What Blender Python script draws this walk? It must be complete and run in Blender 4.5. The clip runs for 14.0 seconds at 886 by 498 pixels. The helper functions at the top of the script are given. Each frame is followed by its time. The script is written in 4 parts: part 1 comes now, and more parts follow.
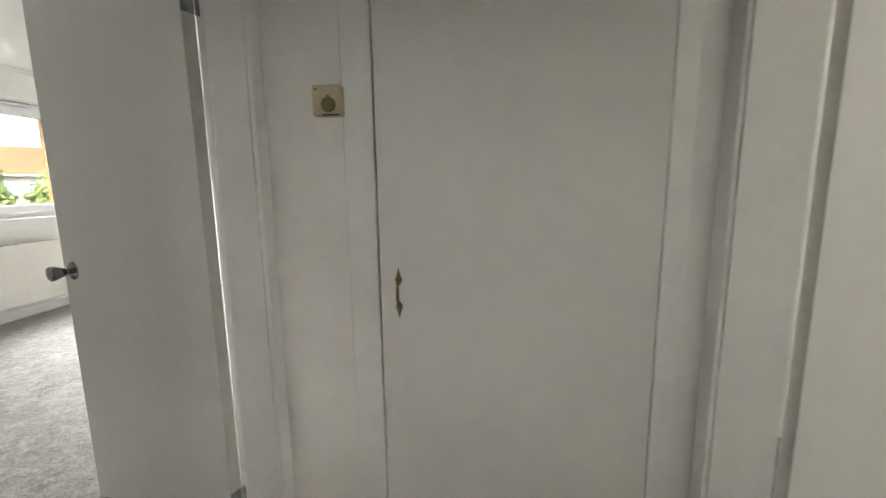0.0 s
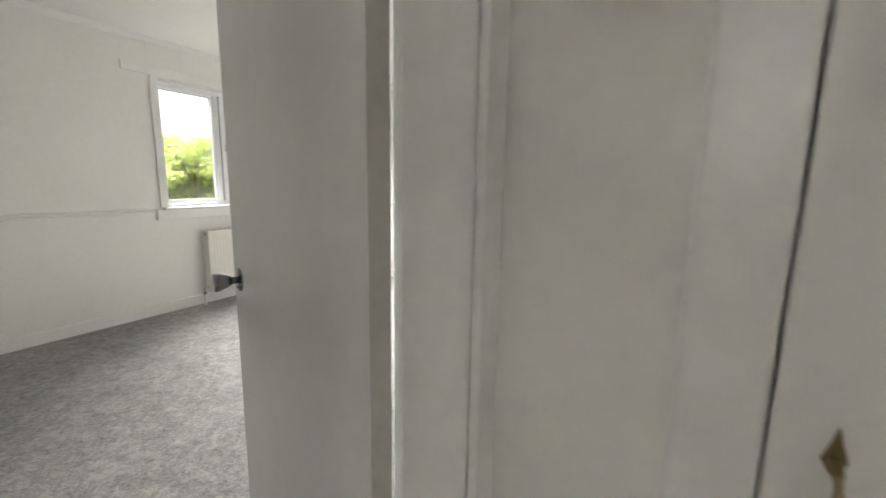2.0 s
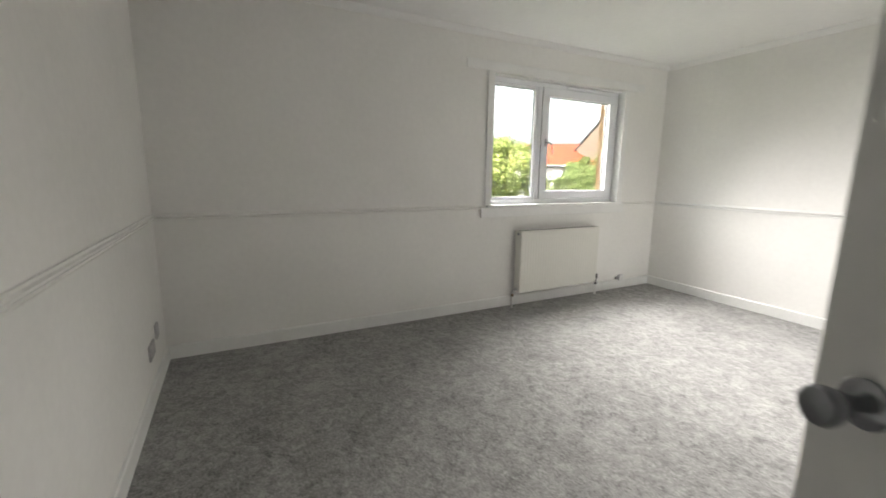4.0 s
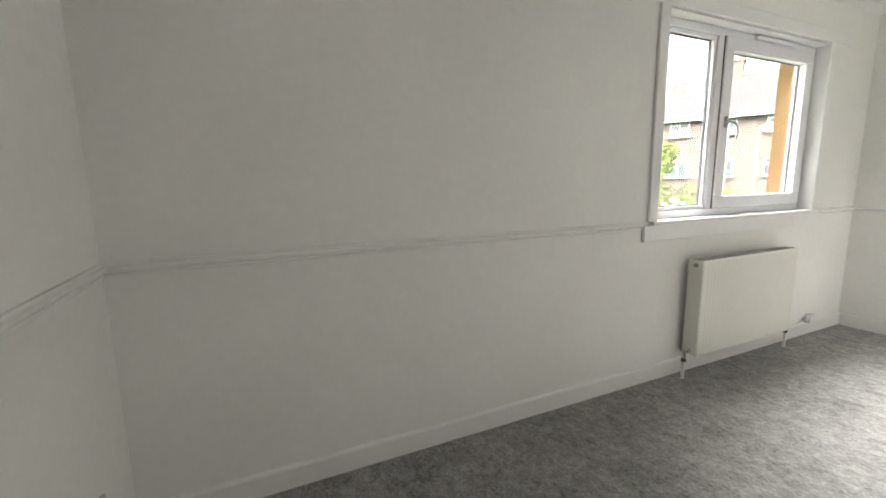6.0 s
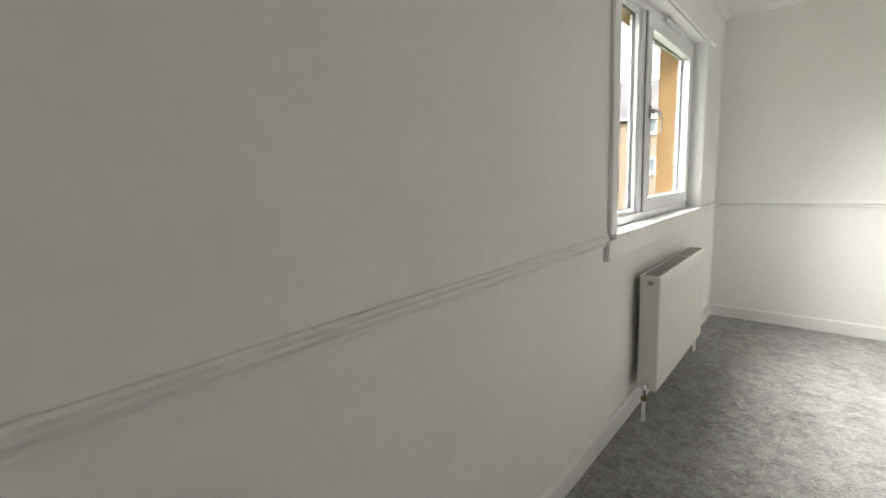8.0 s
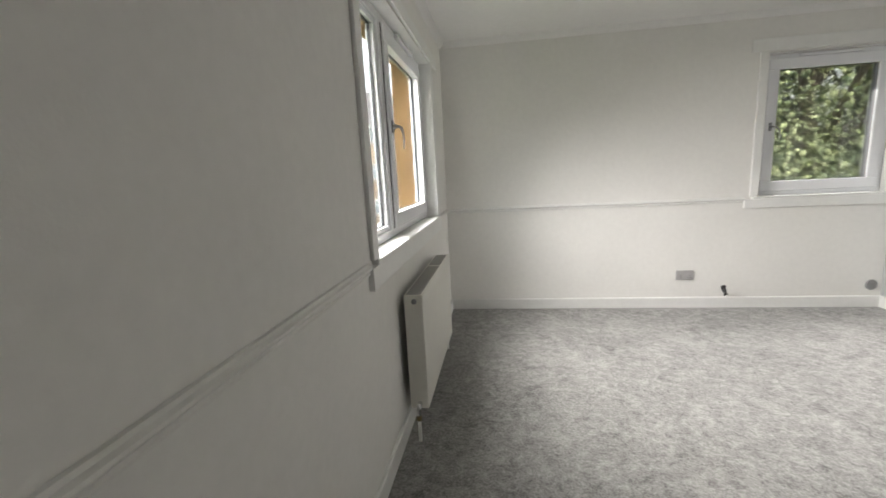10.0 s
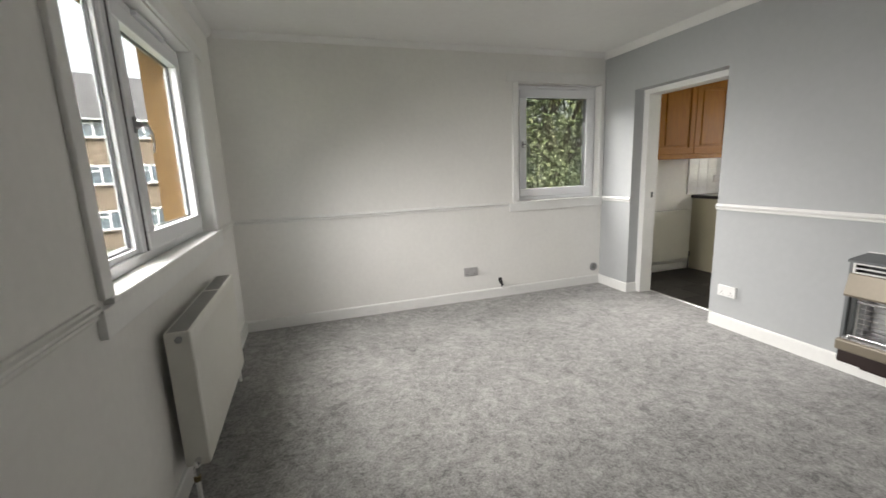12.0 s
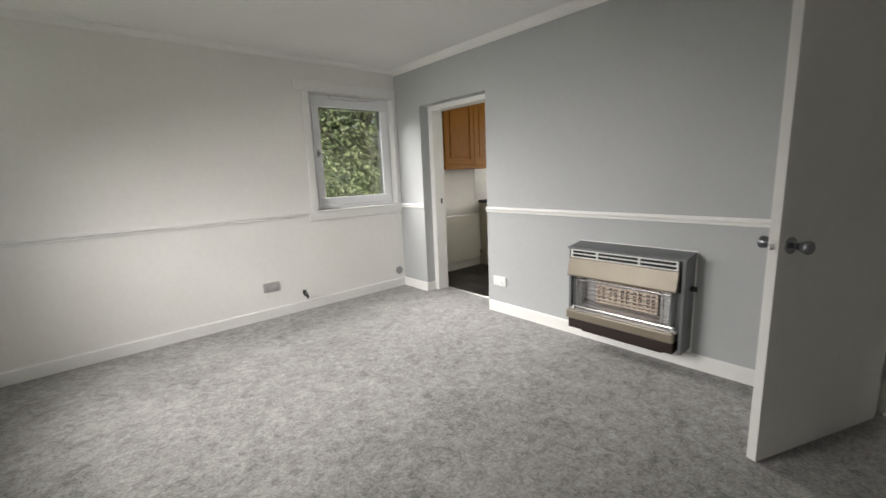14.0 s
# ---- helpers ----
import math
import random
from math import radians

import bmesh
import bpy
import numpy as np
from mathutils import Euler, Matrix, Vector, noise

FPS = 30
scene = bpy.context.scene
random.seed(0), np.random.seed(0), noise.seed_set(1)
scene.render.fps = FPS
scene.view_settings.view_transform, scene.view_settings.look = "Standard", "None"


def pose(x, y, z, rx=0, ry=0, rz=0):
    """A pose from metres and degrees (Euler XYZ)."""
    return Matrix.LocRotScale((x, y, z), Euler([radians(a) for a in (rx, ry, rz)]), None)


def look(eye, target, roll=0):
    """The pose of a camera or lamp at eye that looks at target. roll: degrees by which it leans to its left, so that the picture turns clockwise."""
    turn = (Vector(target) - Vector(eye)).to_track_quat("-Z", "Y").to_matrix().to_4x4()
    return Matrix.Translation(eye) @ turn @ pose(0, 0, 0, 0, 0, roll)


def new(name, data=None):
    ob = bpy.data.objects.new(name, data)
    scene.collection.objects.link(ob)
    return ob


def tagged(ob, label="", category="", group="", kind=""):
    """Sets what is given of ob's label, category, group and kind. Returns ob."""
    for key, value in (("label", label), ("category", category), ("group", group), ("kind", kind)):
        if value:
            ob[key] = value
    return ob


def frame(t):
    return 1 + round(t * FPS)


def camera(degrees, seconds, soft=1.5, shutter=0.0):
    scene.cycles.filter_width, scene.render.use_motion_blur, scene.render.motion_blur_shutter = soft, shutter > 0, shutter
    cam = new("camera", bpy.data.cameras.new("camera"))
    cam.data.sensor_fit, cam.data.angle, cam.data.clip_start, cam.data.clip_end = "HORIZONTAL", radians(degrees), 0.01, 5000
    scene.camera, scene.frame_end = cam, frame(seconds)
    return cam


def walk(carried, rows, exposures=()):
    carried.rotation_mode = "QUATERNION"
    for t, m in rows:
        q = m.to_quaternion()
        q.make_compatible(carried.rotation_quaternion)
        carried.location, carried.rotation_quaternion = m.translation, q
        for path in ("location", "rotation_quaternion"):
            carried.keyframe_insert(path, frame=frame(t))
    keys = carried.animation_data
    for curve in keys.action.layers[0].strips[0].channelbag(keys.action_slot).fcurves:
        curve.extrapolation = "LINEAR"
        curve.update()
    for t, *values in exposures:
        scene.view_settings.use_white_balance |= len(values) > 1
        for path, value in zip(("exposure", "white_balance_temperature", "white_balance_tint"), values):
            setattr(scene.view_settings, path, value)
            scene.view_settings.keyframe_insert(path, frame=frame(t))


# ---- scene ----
PATH = [
    (0.0, (-0.097, 0.718, 1.27), (-0.222, 2.689, 0.958), -0.7),
    (0.5, (-0.14, 0.941, 1.26), (-0.381, 2.902, 0.945), -0.4),
    (1.0, (-0.233, 1.15, 1.247), (-0.66, 3.079, 0.935), 0.1),
    (1.5, (-0.355, 1.276, 1.255), (-1.017, 3.136, 0.937), 0.6),
    (2.0, (-0.48, 1.38, 1.263), (-1.422, 3.114, 0.939), 0.9),
    (2.5, (-0.624, 1.464, 1.264), (-1.843, 3.013, 0.929), 1.1),
    (3.0, (-0.815, 1.488, 1.245), (-2.282, 2.805, 0.908), 1.2),
    (3.5, (-1.081, 1.465, 1.249), (-2.727, 2.545, 0.899), 0.7),
    (4.0, (-1.386, 1.422, 1.253), (-3.139, 2.317, 0.898), 0.7),
    (4.2, (-1.514, 1.42, 1.238), (-3.3, 2.252, 0.89), 0.6),
    (6.5, (-3.236, 1.433, 1.227), (-5.027, 2.265, 0.915), -1.5),
    (7.0, (-3.493, 1.5, 1.235), (-5.194, 2.506, 0.925), -1.9),
    (7.5, (-3.727, 1.571, 1.251), (-5.276, 2.797, 0.937), -2.4),
    (8.0, (-3.879, 1.678, 1.237), (-5.226, 3.124, 0.924), -2.6),
    (8.2, (-3.907, 1.727, 1.238), (-5.168, 3.252, 0.936), -2.9),
    (10.5, (-4.049, 1.953, 1.318), (-4.087, 3.919, 0.95), -2.6),
    (11.0, (-4.009, 1.978, 1.321), (-3.832, 3.936, 0.95), -2.4),
    (11.5, (-3.981, 2.005, 1.323), (-3.589, 3.93, 0.951), -2.3),
    (12.0, (-3.933, 2.007, 1.331), (-3.333, 3.877, 0.955), -2.3),
    (12.5, (-3.884, 1.997, 1.337), (-3.076, 3.786, 0.957), -2.3),
    (13.0, (-3.812, 1.943, 1.345), (-2.823, 3.639, 0.964), -2.4),
    (13.5, (-3.773, 1.905, 1.329), (-2.606, 3.486, 0.957), -2.2),
    (14.0, (-3.676, 1.831, 1.308), (-2.387, 3.317, 0.946), -2.4),
]
EXPOSURES = [(t, s, 6850, 12) for t, s in ((0.0, 6.1), (1.0, 6.08), (2.0, 6.05), (3.0, 6.15), (3.5, 5.95), (4.2, 5.5), (6.5, 5.88), (8.0, 5.64), (10.5, 4.92), (11.5, 4.79), (12.5, 4.69), (14.0, 4.8))]
cam = camera(94.3, 14.0, soft=1.5, shutter=0.3)
walk(cam, [(t, look(eye, target, roll)) for t, eye, target, roll in PATH], EXPOSURES)

# ---- light ----
world = bpy.data.worlds.new("sky")
scene.world = world
world.use_nodes = True
wn = world.node_tree
sky = wn.nodes.new("ShaderNodeTexSky")
sky.sky_type = "NISHITA"
sky.sun_disc = False
sky.sun_elevation, sky.sun_rotation = radians(48), radians(160)
sky.air_density, sky.dust_density, sky.ozone_density = 1.0, 7.0, 0.6
cloud = wn.nodes.new("ShaderNodeHueSaturation")
cloud.inputs["Saturation"].default_value = 0.2
wn.links.new(sky.outputs["Color"], cloud.inputs["Color"])
wn.links.new(cloud.outputs["Color"], wn.nodes["Background"].inputs["Color"])
wn.nodes["Background"].inputs["Strength"].default_value = 0.088
sun_data = bpy.data.lights.new("sun", "SUN")
sun_data.energy, sun_data.angle, sun_data.color = 0.1, radians(20), (1.0, 0.96, 0.9)
sun = new("sun", sun_data)
sun.matrix_world = look((0, 0, 30), (-math.sin(radians(200)) * -10, math.cos(radians(200)) * -10, 18))


def window_lamp(name, place, aim, width, height, power, spread=180):
    """An area lamp added at a window opening, to strengthen the sky's light indoors."""
    d = bpy.data.lights.new(name, "AREA")
    d.shape, d.size, d.size_y, d.energy, d.spread = "RECTANGLE", width, height, power, radians(spread)
    ob = new(name, d)
    ob.matrix_world = look(place, aim)
    return ob


window_lamp("sky_fill_west", (-4.95, 4.36, 1.66), (-4.15, 4.38, 1.14), 1.5, 0.9, 2.1, 96)
window_lamp("sky_fill_north", (-1.4, 6.0, 1.6), (-1.28, 5.25, 0.95), 0.75, 0.9, 0.6, 90)
# Fill lamp added at an unseen opening, to brighten the lobby.
window_lamp("bedroom_fill", (2.92, 2.78, 1.5), (2.2, 0.0, 1.0), 0.9, 1.1, 0.45)
window_lamp("sky_fill_kitchen", (2.22, 4.2, 1.55), (1.0, 4.2, 1.5), 1.1, 1.0, 0.25)


# ---- materials ----
def mat(name, color, rough=0.5, metal=0.0, var=0.06, scale=3.0, fine=60.0, bump=0.0, bump_scale=200.0, spec=0.5, dark=None, coat=0.0):
    """A painted or plain surface: colour varied at two scales, fine relief."""
    m = bpy.data.materials.new(name)
    m.use_nodes = True
    nt = m.node_tree
    b = nt.nodes["Principled BSDF"]
    b.inputs["Roughness"].default_value, b.inputs["Metallic"].default_value = rough, metal
    b.inputs["Specular IOR Level"].default_value = spec
    b.inputs["Coat Weight"].default_value = coat
    co = nt.nodes.new("ShaderNodeTexCoord")
    n1, n2 = nt.nodes.new("ShaderNodeTexNoise"), nt.nodes.new("ShaderNodeTexNoise")
    n1.inputs["Scale"].default_value, n2.inputs["Scale"].default_value = scale, fine
    n1.inputs["Detail"].default_value, n2.inputs["Detail"].default_value = 4, 3
    for n in (n1, n2):
        nt.links.new(co.outputs["Object"], n.inputs["Vector"])
    add = nt.nodes.new("ShaderNodeMath")
    add.operation = "ADD"
    nt.links.new(n1.outputs["Fac"], add.inputs[0])
    half = nt.nodes.new("ShaderNodeMath")
    half.operation = "MULTIPLY"
    half.inputs[1].default_value = 0.5
    nt.links.new(n2.outputs["Fac"], half.inputs[0])
    nt.links.new(half.outputs[0], add.inputs[1])
    ramp = nt.nodes.new("ShaderNodeValToRGB")
    lo = dark or tuple(c * (1 - var) for c in color)
    hi = tuple(min(1, c * (1 + var * 0.6)) for c in color)
    ramp.color_ramp.elements[0].position, ramp.color_ramp.elements[1].position = 0.5, 1.0
    ramp.color_ramp.elements[0].color, ramp.color_ramp.elements[1].color = (*lo, 1), (*hi, 1)
    nt.links.new(add.outputs[0], ramp.inputs["Fac"])
    nt.links.new(ramp.outputs["Color"], b.inputs["Base Color"])
    if bump:
        n3 = nt.nodes.new("ShaderNodeTexNoise")
        n3.inputs["Scale"].default_value, n3.inputs["Detail"].default_value = bump_scale, 4
        nt.links.new(co.outputs["Object"], n3.inputs["Vector"])
        bp = nt.nodes.new("ShaderNodeBump")
        bp.inputs["Strength"].default_value, bp.inputs["Distance"].default_value = bump, 0.004
        nt.links.new(n3.outputs["Fac"], bp.inputs["Height"])
        nt.links.new(bp.outputs["Normal"], b.inputs["Normal"])
    return m


def carpet_material():
    m = bpy.data.materials.new("grey_carpet")
    m.use_nodes = True
    nt = m.node_tree
    b = nt.nodes["Principled BSDF"]
    b.inputs["Roughness"].default_value, b.inputs["Specular IOR Level"].default_value = 1.0, 0.05
    b.inputs["Sheen Weight"].default_value, b.inputs["Sheen Roughness"].default_value = 0.25, 0.6
    co = nt.nodes.new("ShaderNodeTexCoord")
    tex = []
    for sc, det, dist in ((1.7, 4, 1.0), (6.5, 5, 1.4), (26, 4, 0.9), (85, 3, 0.4), (210, 2, 0.2)):
        n = nt.nodes.new("ShaderNodeTexNoise")
        n.inputs["Scale"].default_value, n.inputs["Detail"].default_value, n.inputs["Distortion"].default_value = sc, det, dist
        nt.links.new(co.outputs["Object"], n.inputs["Vector"])
        tex.append(n)
    total = None
    for n, w in zip(tex, (0.12, 0.17, 0.25, 0.26, 0.20)):
        k = nt.nodes.new("ShaderNodeMath")
        k.operation = "MULTIPLY_ADD"
        k.inputs[1].default_value = w
        k.inputs[2].default_value = 0.0
        nt.links.new(n.outputs["Fac"], k.inputs[0])
        if total is not None:
            nt.links.new(total.outputs[0], k.inputs[2])
        total = k
    ramp = nt.nodes.new("ShaderNodeValToRGB")
    e = ramp.color_ramp.elements
    e[0].position, e[1].position = 0.39, 0.61
    e[0].color, e[1].color = (0.098, 0.096, 0.093, 1), (0.43, 0.422, 0.408, 1)
    nt.links.new(total.outputs[0], ramp.inputs["Fac"])
    nt.links.new(ramp.outputs["Color"], b.inputs["Base Color"])
    bp = nt.nodes.new("ShaderNodeBump")
    bp.inputs["Strength"].default_value, bp.inputs["Distance"].default_value = 0.8, 0.008
    nt.links.new(total.outputs[0], bp.inputs["Height"])
    nt.links.new(bp.outputs["Normal"], b.inputs["Normal"])
    return m


def wood_material(name, light, dark):
    m = mat(name, light, 0.42, var=0.2, spec=0.2)
    nt = m.node_tree
    b = nt.nodes["Principled BSDF"]
    co, mp = nt.nodes.new("ShaderNodeTexCoord"), nt.nodes.new("ShaderNodeMapping")
    mp.inputs["Scale"].default_value = (14, 14, 1.2)
    n = nt.nodes.new("ShaderNodeTexNoise")
    n.inputs["Scale"].default_value, n.inputs["Detail"].default_value, n.inputs["Distortion"].default_value = 4, 6, 1.5
    ramp = nt.nodes.new("ShaderNodeValToRGB")
    ramp.color_ramp.elements[0].position, ramp.color_ramp.elements[1].position = 0.3, 0.7
    ramp.color_ramp.elements[0].color, ramp.color_ramp.elements[1].color = (*dark, 1), (*light, 1)
    nt.links.new(co.outputs["Object"], mp.inputs["Vector"])
    nt.links.new(mp.outputs["Vector"], n.inputs["Vector"])
    nt.links.new(n.outputs["Fac"], ramp.inputs["Fac"])
    nt.links.new(ramp.outputs["Color"], b.inputs["Base Color"])
    return m


def glass_material():
    m = bpy.data.materials.new("window_glass")
    m.use_nodes = True
    nt = m.node_tree
    nt.nodes.remove(nt.nodes["Principled BSDF"])
    g, t, mix = nt.nodes.new("ShaderNodeBsdfGlossy"), nt.nodes.new("ShaderNodeBsdfTransparent"), nt.nodes.new("ShaderNodeMixShader")
    mix.inputs[0].default_value = 0.06
    g.inputs["Roughness"].default_value = 0.01
    t.inputs["Color"].default_value = (0.47, 0.49, 0.49, 1)
    nt.links.new(t.outputs[0], mix.inputs[1])
    nt.links.new(g.outputs[0], mix.inputs[2])
    nt.links.new(mix.outputs[0], nt.nodes["Material Output"].inputs["Surface"])
    return m


def piece_material(name, color, rough, spread, bump=0.2, bump_scale=40.0, coat=0.0):
    """For single pieces: shade varied from piece to piece."""
    m = mat(name, color, rough, var=0.15, scale=6, fine=50, bump=bump, bump_scale=bump_scale, coat=coat)
    nt = m.node_tree
    b = nt.nodes["Principled BSDF"]
    src = b.inputs["Base Color"].links[0].from_socket
    info, hsv, mr = nt.nodes.new("ShaderNodeObjectInfo"), nt.nodes.new("ShaderNodeHueSaturation"), nt.nodes.new("ShaderNodeMapRange")
    mr.inputs["To Min"].default_value, mr.inputs["To Max"].default_value = 1 - spread, 1 + spread
    nt.links.new(info.outputs["Random"], mr.inputs["Value"])
    nt.links.new(mr.outputs["Result"], hsv.inputs["Value"])
    nt.links.new(src, hsv.inputs["Color"])
    nt.links.new(hsv.outputs["Color"], b.inputs["Base Color"])
    return m


def leaf_material(name, a, b_, trans=0.35):
    m = bpy.data.materials.new(name)
    m.use_nodes = True
    nt = m.node_tree
    p = nt.nodes["Principled BSDF"]
    p.inputs["Roughness"].default_value = 0.5
    geo, ramp = nt.nodes.new("ShaderNodeNewGeometry"), nt.nodes.new("ShaderNodeValToRGB")
    ramp.color_ramp.elements[0].color, ramp.color_ramp.elements[1].color = (*a, 1), (*b_, 1)
    nt.links.new(geo.outputs["Random Per Island"], ramp.inputs["Fac"])
    nt.links.new(ramp.outputs["Color"], p.inputs["Base Color"])
    tr, mix = nt.nodes.new("ShaderNodeBsdfTranslucent"), nt.nodes.new("ShaderNodeMixShader")
    nt.links.new(ramp.outputs["Color"], tr.inputs["Color"])
    mix.inputs[0].default_value = trans
    nt.links.new(p.outputs[0], mix.inputs[1])
    nt.links.new(tr.outputs[0], mix.inputs[2])
    nt.links.new(mix.outputs[0], nt.nodes["Material Output"].inputs["Surface"])
    return m


WALL = mat("white_emulsion", (0.86, 0.85, 0.82), 0.9, var=0.05, scale=1.2, fine=25, bump=0.12, bump_scale=120, spec=0.25)
GREY = mat("grey_emulsion", (0.45, 0.465, 0.47), 0.85, var=0.05, scale=1.2, fine=25, bump=0.12, bump_scale=120, spec=0.3)
CEIL = mat("ceiling_emulsion", (0.88, 0.875, 0.86), 0.95, var=0.04, scale=1.0, fine=20, bump=0.15, bump_scale=90, spec=0.2)
GLOSS = mat("white_gloss_paint", (0.84, 0.84, 0.82), 0.32, var=0.05, scale=4, fine=40, bump=0.05, bump_scale=60)
DOORP = mat("door_gloss_paint", (0.81, 0.81, 0.79), 0.2, var=0.05, scale=1.5, fine=18, bump=0.06, bump_scale=25)
CUPB = mat("cupboard_satin_paint", (0.80, 0.795, 0.77), 0.55, var=0.05, scale=1.5, fine=18, bump=0.06, bump_scale=25, spec=0.3)
EDGE = mat("aged_gloss_paint", (0.60, 0.575, 0.53), 0.4, var=0.12, scale=6, fine=40, bump=0.08, bump_scale=50)
UPVC = mat("white_upvc", (0.83, 0.84, 0.86), 0.25, var=0.02, scale=3, fine=20)
# Gasket colour, which also carries the shade along beads and sash joint.
GASKET = mat("dark_grey_gasket", (0.09, 0.09, 0.095), 0.6)
CARPET = carpet_material()
GLASS = glass_material()
RAD = mat("radiator_enamel", (0.78, 0.77, 0.71), 0.35, var=0.03, scale=4, fine=30)
RADGR = mat("radiator_grille", (0.36, 0.355, 0.34), 0.45, var=0.05)
CHROME = mat("chrome", (0.75, 0.75, 0.76), 0.16, 1.0, var=0.08)
HANDLE = mat("dark_satin_metal", (0.34, 0.34, 0.35), 0.28, 0.9, var=0.15, scale=30)
KNOB = mat("satin_steel", (0.30, 0.31, 0.33), 0.24, 1.0, var=0.12, scale=20)
BRASS = mat("aged_brass", (0.22, 0.17, 0.09), 0.4, 0.6, var=0.3, scale=40)
IRON = mat("painted_hinge", (0.30, 0.31, 0.32), 0.4, 0.5, var=0.3, scale=30)
CREAM = mat("cream_plastic", (0.60, 0.53, 0.36), 0.45, var=0.08, scale=20)
DIAL = mat("olive_plastic", (0.22, 0.17, 0.08), 0.45, var=0.1, scale=30)
BLACK = mat("black_plastic", (0.02, 0.02, 0.022), 0.5)
SOCKET = mat("socket_plastic", (0.80, 0.80, 0.79), 0.35, var=0.03, scale=20)
BRUSHED = mat("brushed_steel_plate", (0.50, 0.49, 0.49), 0.4, 0.35, var=0.1, scale=40)
GREYP = mat("grey_plastic", (0.36, 0.36, 0.36), 0.5, var=0.08, scale=20)
FIREB = mat("fire_grey_enamel", (0.16, 0.17, 0.175), 0.5, 0.2, var=0.12, scale=8)
TAUPE = mat("taupe_enamel", (0.24, 0.207, 0.158), 0.42, 0.25, var=0.07, scale=6)
BROWN = mat("dark_brown_enamel", (0.020, 0.008, 0.006), 0.6, var=0.2)
REFLECT = mat("brushed_reflector", (0.62, 0.62, 0.63), 0.3, 0.85, var=0.08, scale=30)
RADIANT = mat("fire_radiant_clay", (0.80, 0.72, 0.62), 0.9, var=0.2, scale=40, dark=(0.55, 0.42, 0.34))
SCORCH = mat("scorched_clay", (0.22, 0.10, 0.065), 0.9, var=0.4, scale=30)
OAK = wood_material("oak_veneer", (0.42, 0.165, 0.010), (0.31, 0.11, 0.005))
WORKTOP = mat("dark_worktop", (0.03, 0.024, 0.022), 0.35, var=0.4, scale=30)
UNITC = mat("cream_unit", (0.62, 0.57, 0.42), 0.4, var=0.04)
SLATE = piece_material("slate_floor_tile", (0.034, 0.031, 0.030), 0.45, 0.6, 0.5, 14)
GROUT = mat("floor_grout", (0.11, 0.11, 0.105), 0.9, var=0.2)
TILE = piece_material("white_wall_tile", (0.78, 0.78, 0.77), 0.12, 0.03, 0.03, 8)
TGROUT = mat("wall_grout", (0.76, 0.76, 0.75), 0.8)
OCHRE = mat("ochre_render", (0.28, 0.165, 0.075), 0.9, var=0.16, scale=2.5, fine=30, bump=0.6, bump_scale=70, spec=0.2)
STRIP = mat("aluminium_strip", (0.75, 0.75, 0.74), 0.3, 0.9)
CABLE = mat("black_cable", (0.02, 0.02, 0.02), 0.5)
HARL = mat("beige_harling", (0.175, 0.143, 0.125), 0.95, var=0.1, scale=0.4, fine=12, bump=0.4, bump_scale=30, spec=0.1)
BROWNH = mat("brown_harling", (0.165, 0.128, 0.098), 0.95, var=0.12, scale=0.4, fine=12, bump=0.4, bump_scale=30, spec=0.1)
WHITEH = mat("white_harling", (0.30, 0.285, 0.27), 0.95, var=0.1, scale=0.4, fine=12, spec=0.1)
SLATER = mat("slate_roof", (0.085, 0.08, 0.082), 0.8, var=0.25, scale=0.8, fine=6, bump=0.3, bump_scale=8)
REDR = mat("red_roof_tiles", (0.27, 0.045, 0.014), 0.8, var=0.15, scale=0.8, fine=6, bump=0.3, bump_scale=8)
PANE = mat("dark_pane", (0.10, 0.12, 0.14), 0.08, var=0.3, scale=1)
GALV = mat("galvanised_steel", (0.42, 0.43, 0.43), 0.5, 0.6, var=0.1)
BARK = mat("bark", (0.09, 0.07, 0.05), 0.95, var=0.35, scale=8, fine=40, bump=0.6, bump_scale=30)
GRASS = mat("grass", (0.08, 0.10, 0.045), 1.0, var=0.4, scale=0.6, fine=8, bump=0.5, bump_scale=20)
LEAF_N = leaf_material("maple_leaves", (0.035, 0.06, 0.022), (0.36, 0.40, 0.20))
LEAF_W = leaf_material("garden_leaves", (0.27, 0.33, 0.09), (0.46, 0.50, 0.17), 0.5)
LEAF_B = leaf_material("bush_leaves", (0.15, 0.21, 0.06), (0.32, 0.37, 0.12), 0.45)
LEAF_C = leaf_material("conifer_leaves", (0.07, 0.15, 0.06), (0.17, 0.26, 0.11))


# ---- building helpers ----
def box(bm, x0, x1, y0, y1, z0, z1, bevel=0.0):
    """An axis-aligned block, its edges rounded by bevel."""
    vs = [bm.verts.new((x, y, z)) for x in (x0, x1) for y in (y0, y1) for z in (z0, z1)]
    fs = [bm.faces.new([vs[i] for i in f]) for f in ((0, 1, 3, 2), (4, 6, 7, 5), (0, 4, 5, 1), (2, 3, 7, 6), (0, 2, 6, 4), (1, 5, 7, 3))]
    if bevel:
        es = list({e for f in fs for e in f.edges})
        bmesh.ops.bevel(bm, geom=es, offset=bevel, segments=2, affect="EDGES", profile=0.5)
    return bm


def boxes(*specs, bevel=0.0):
    bm = bmesh.new()
    for s in specs:
        box(bm, *s, bevel=bevel)
    return bm


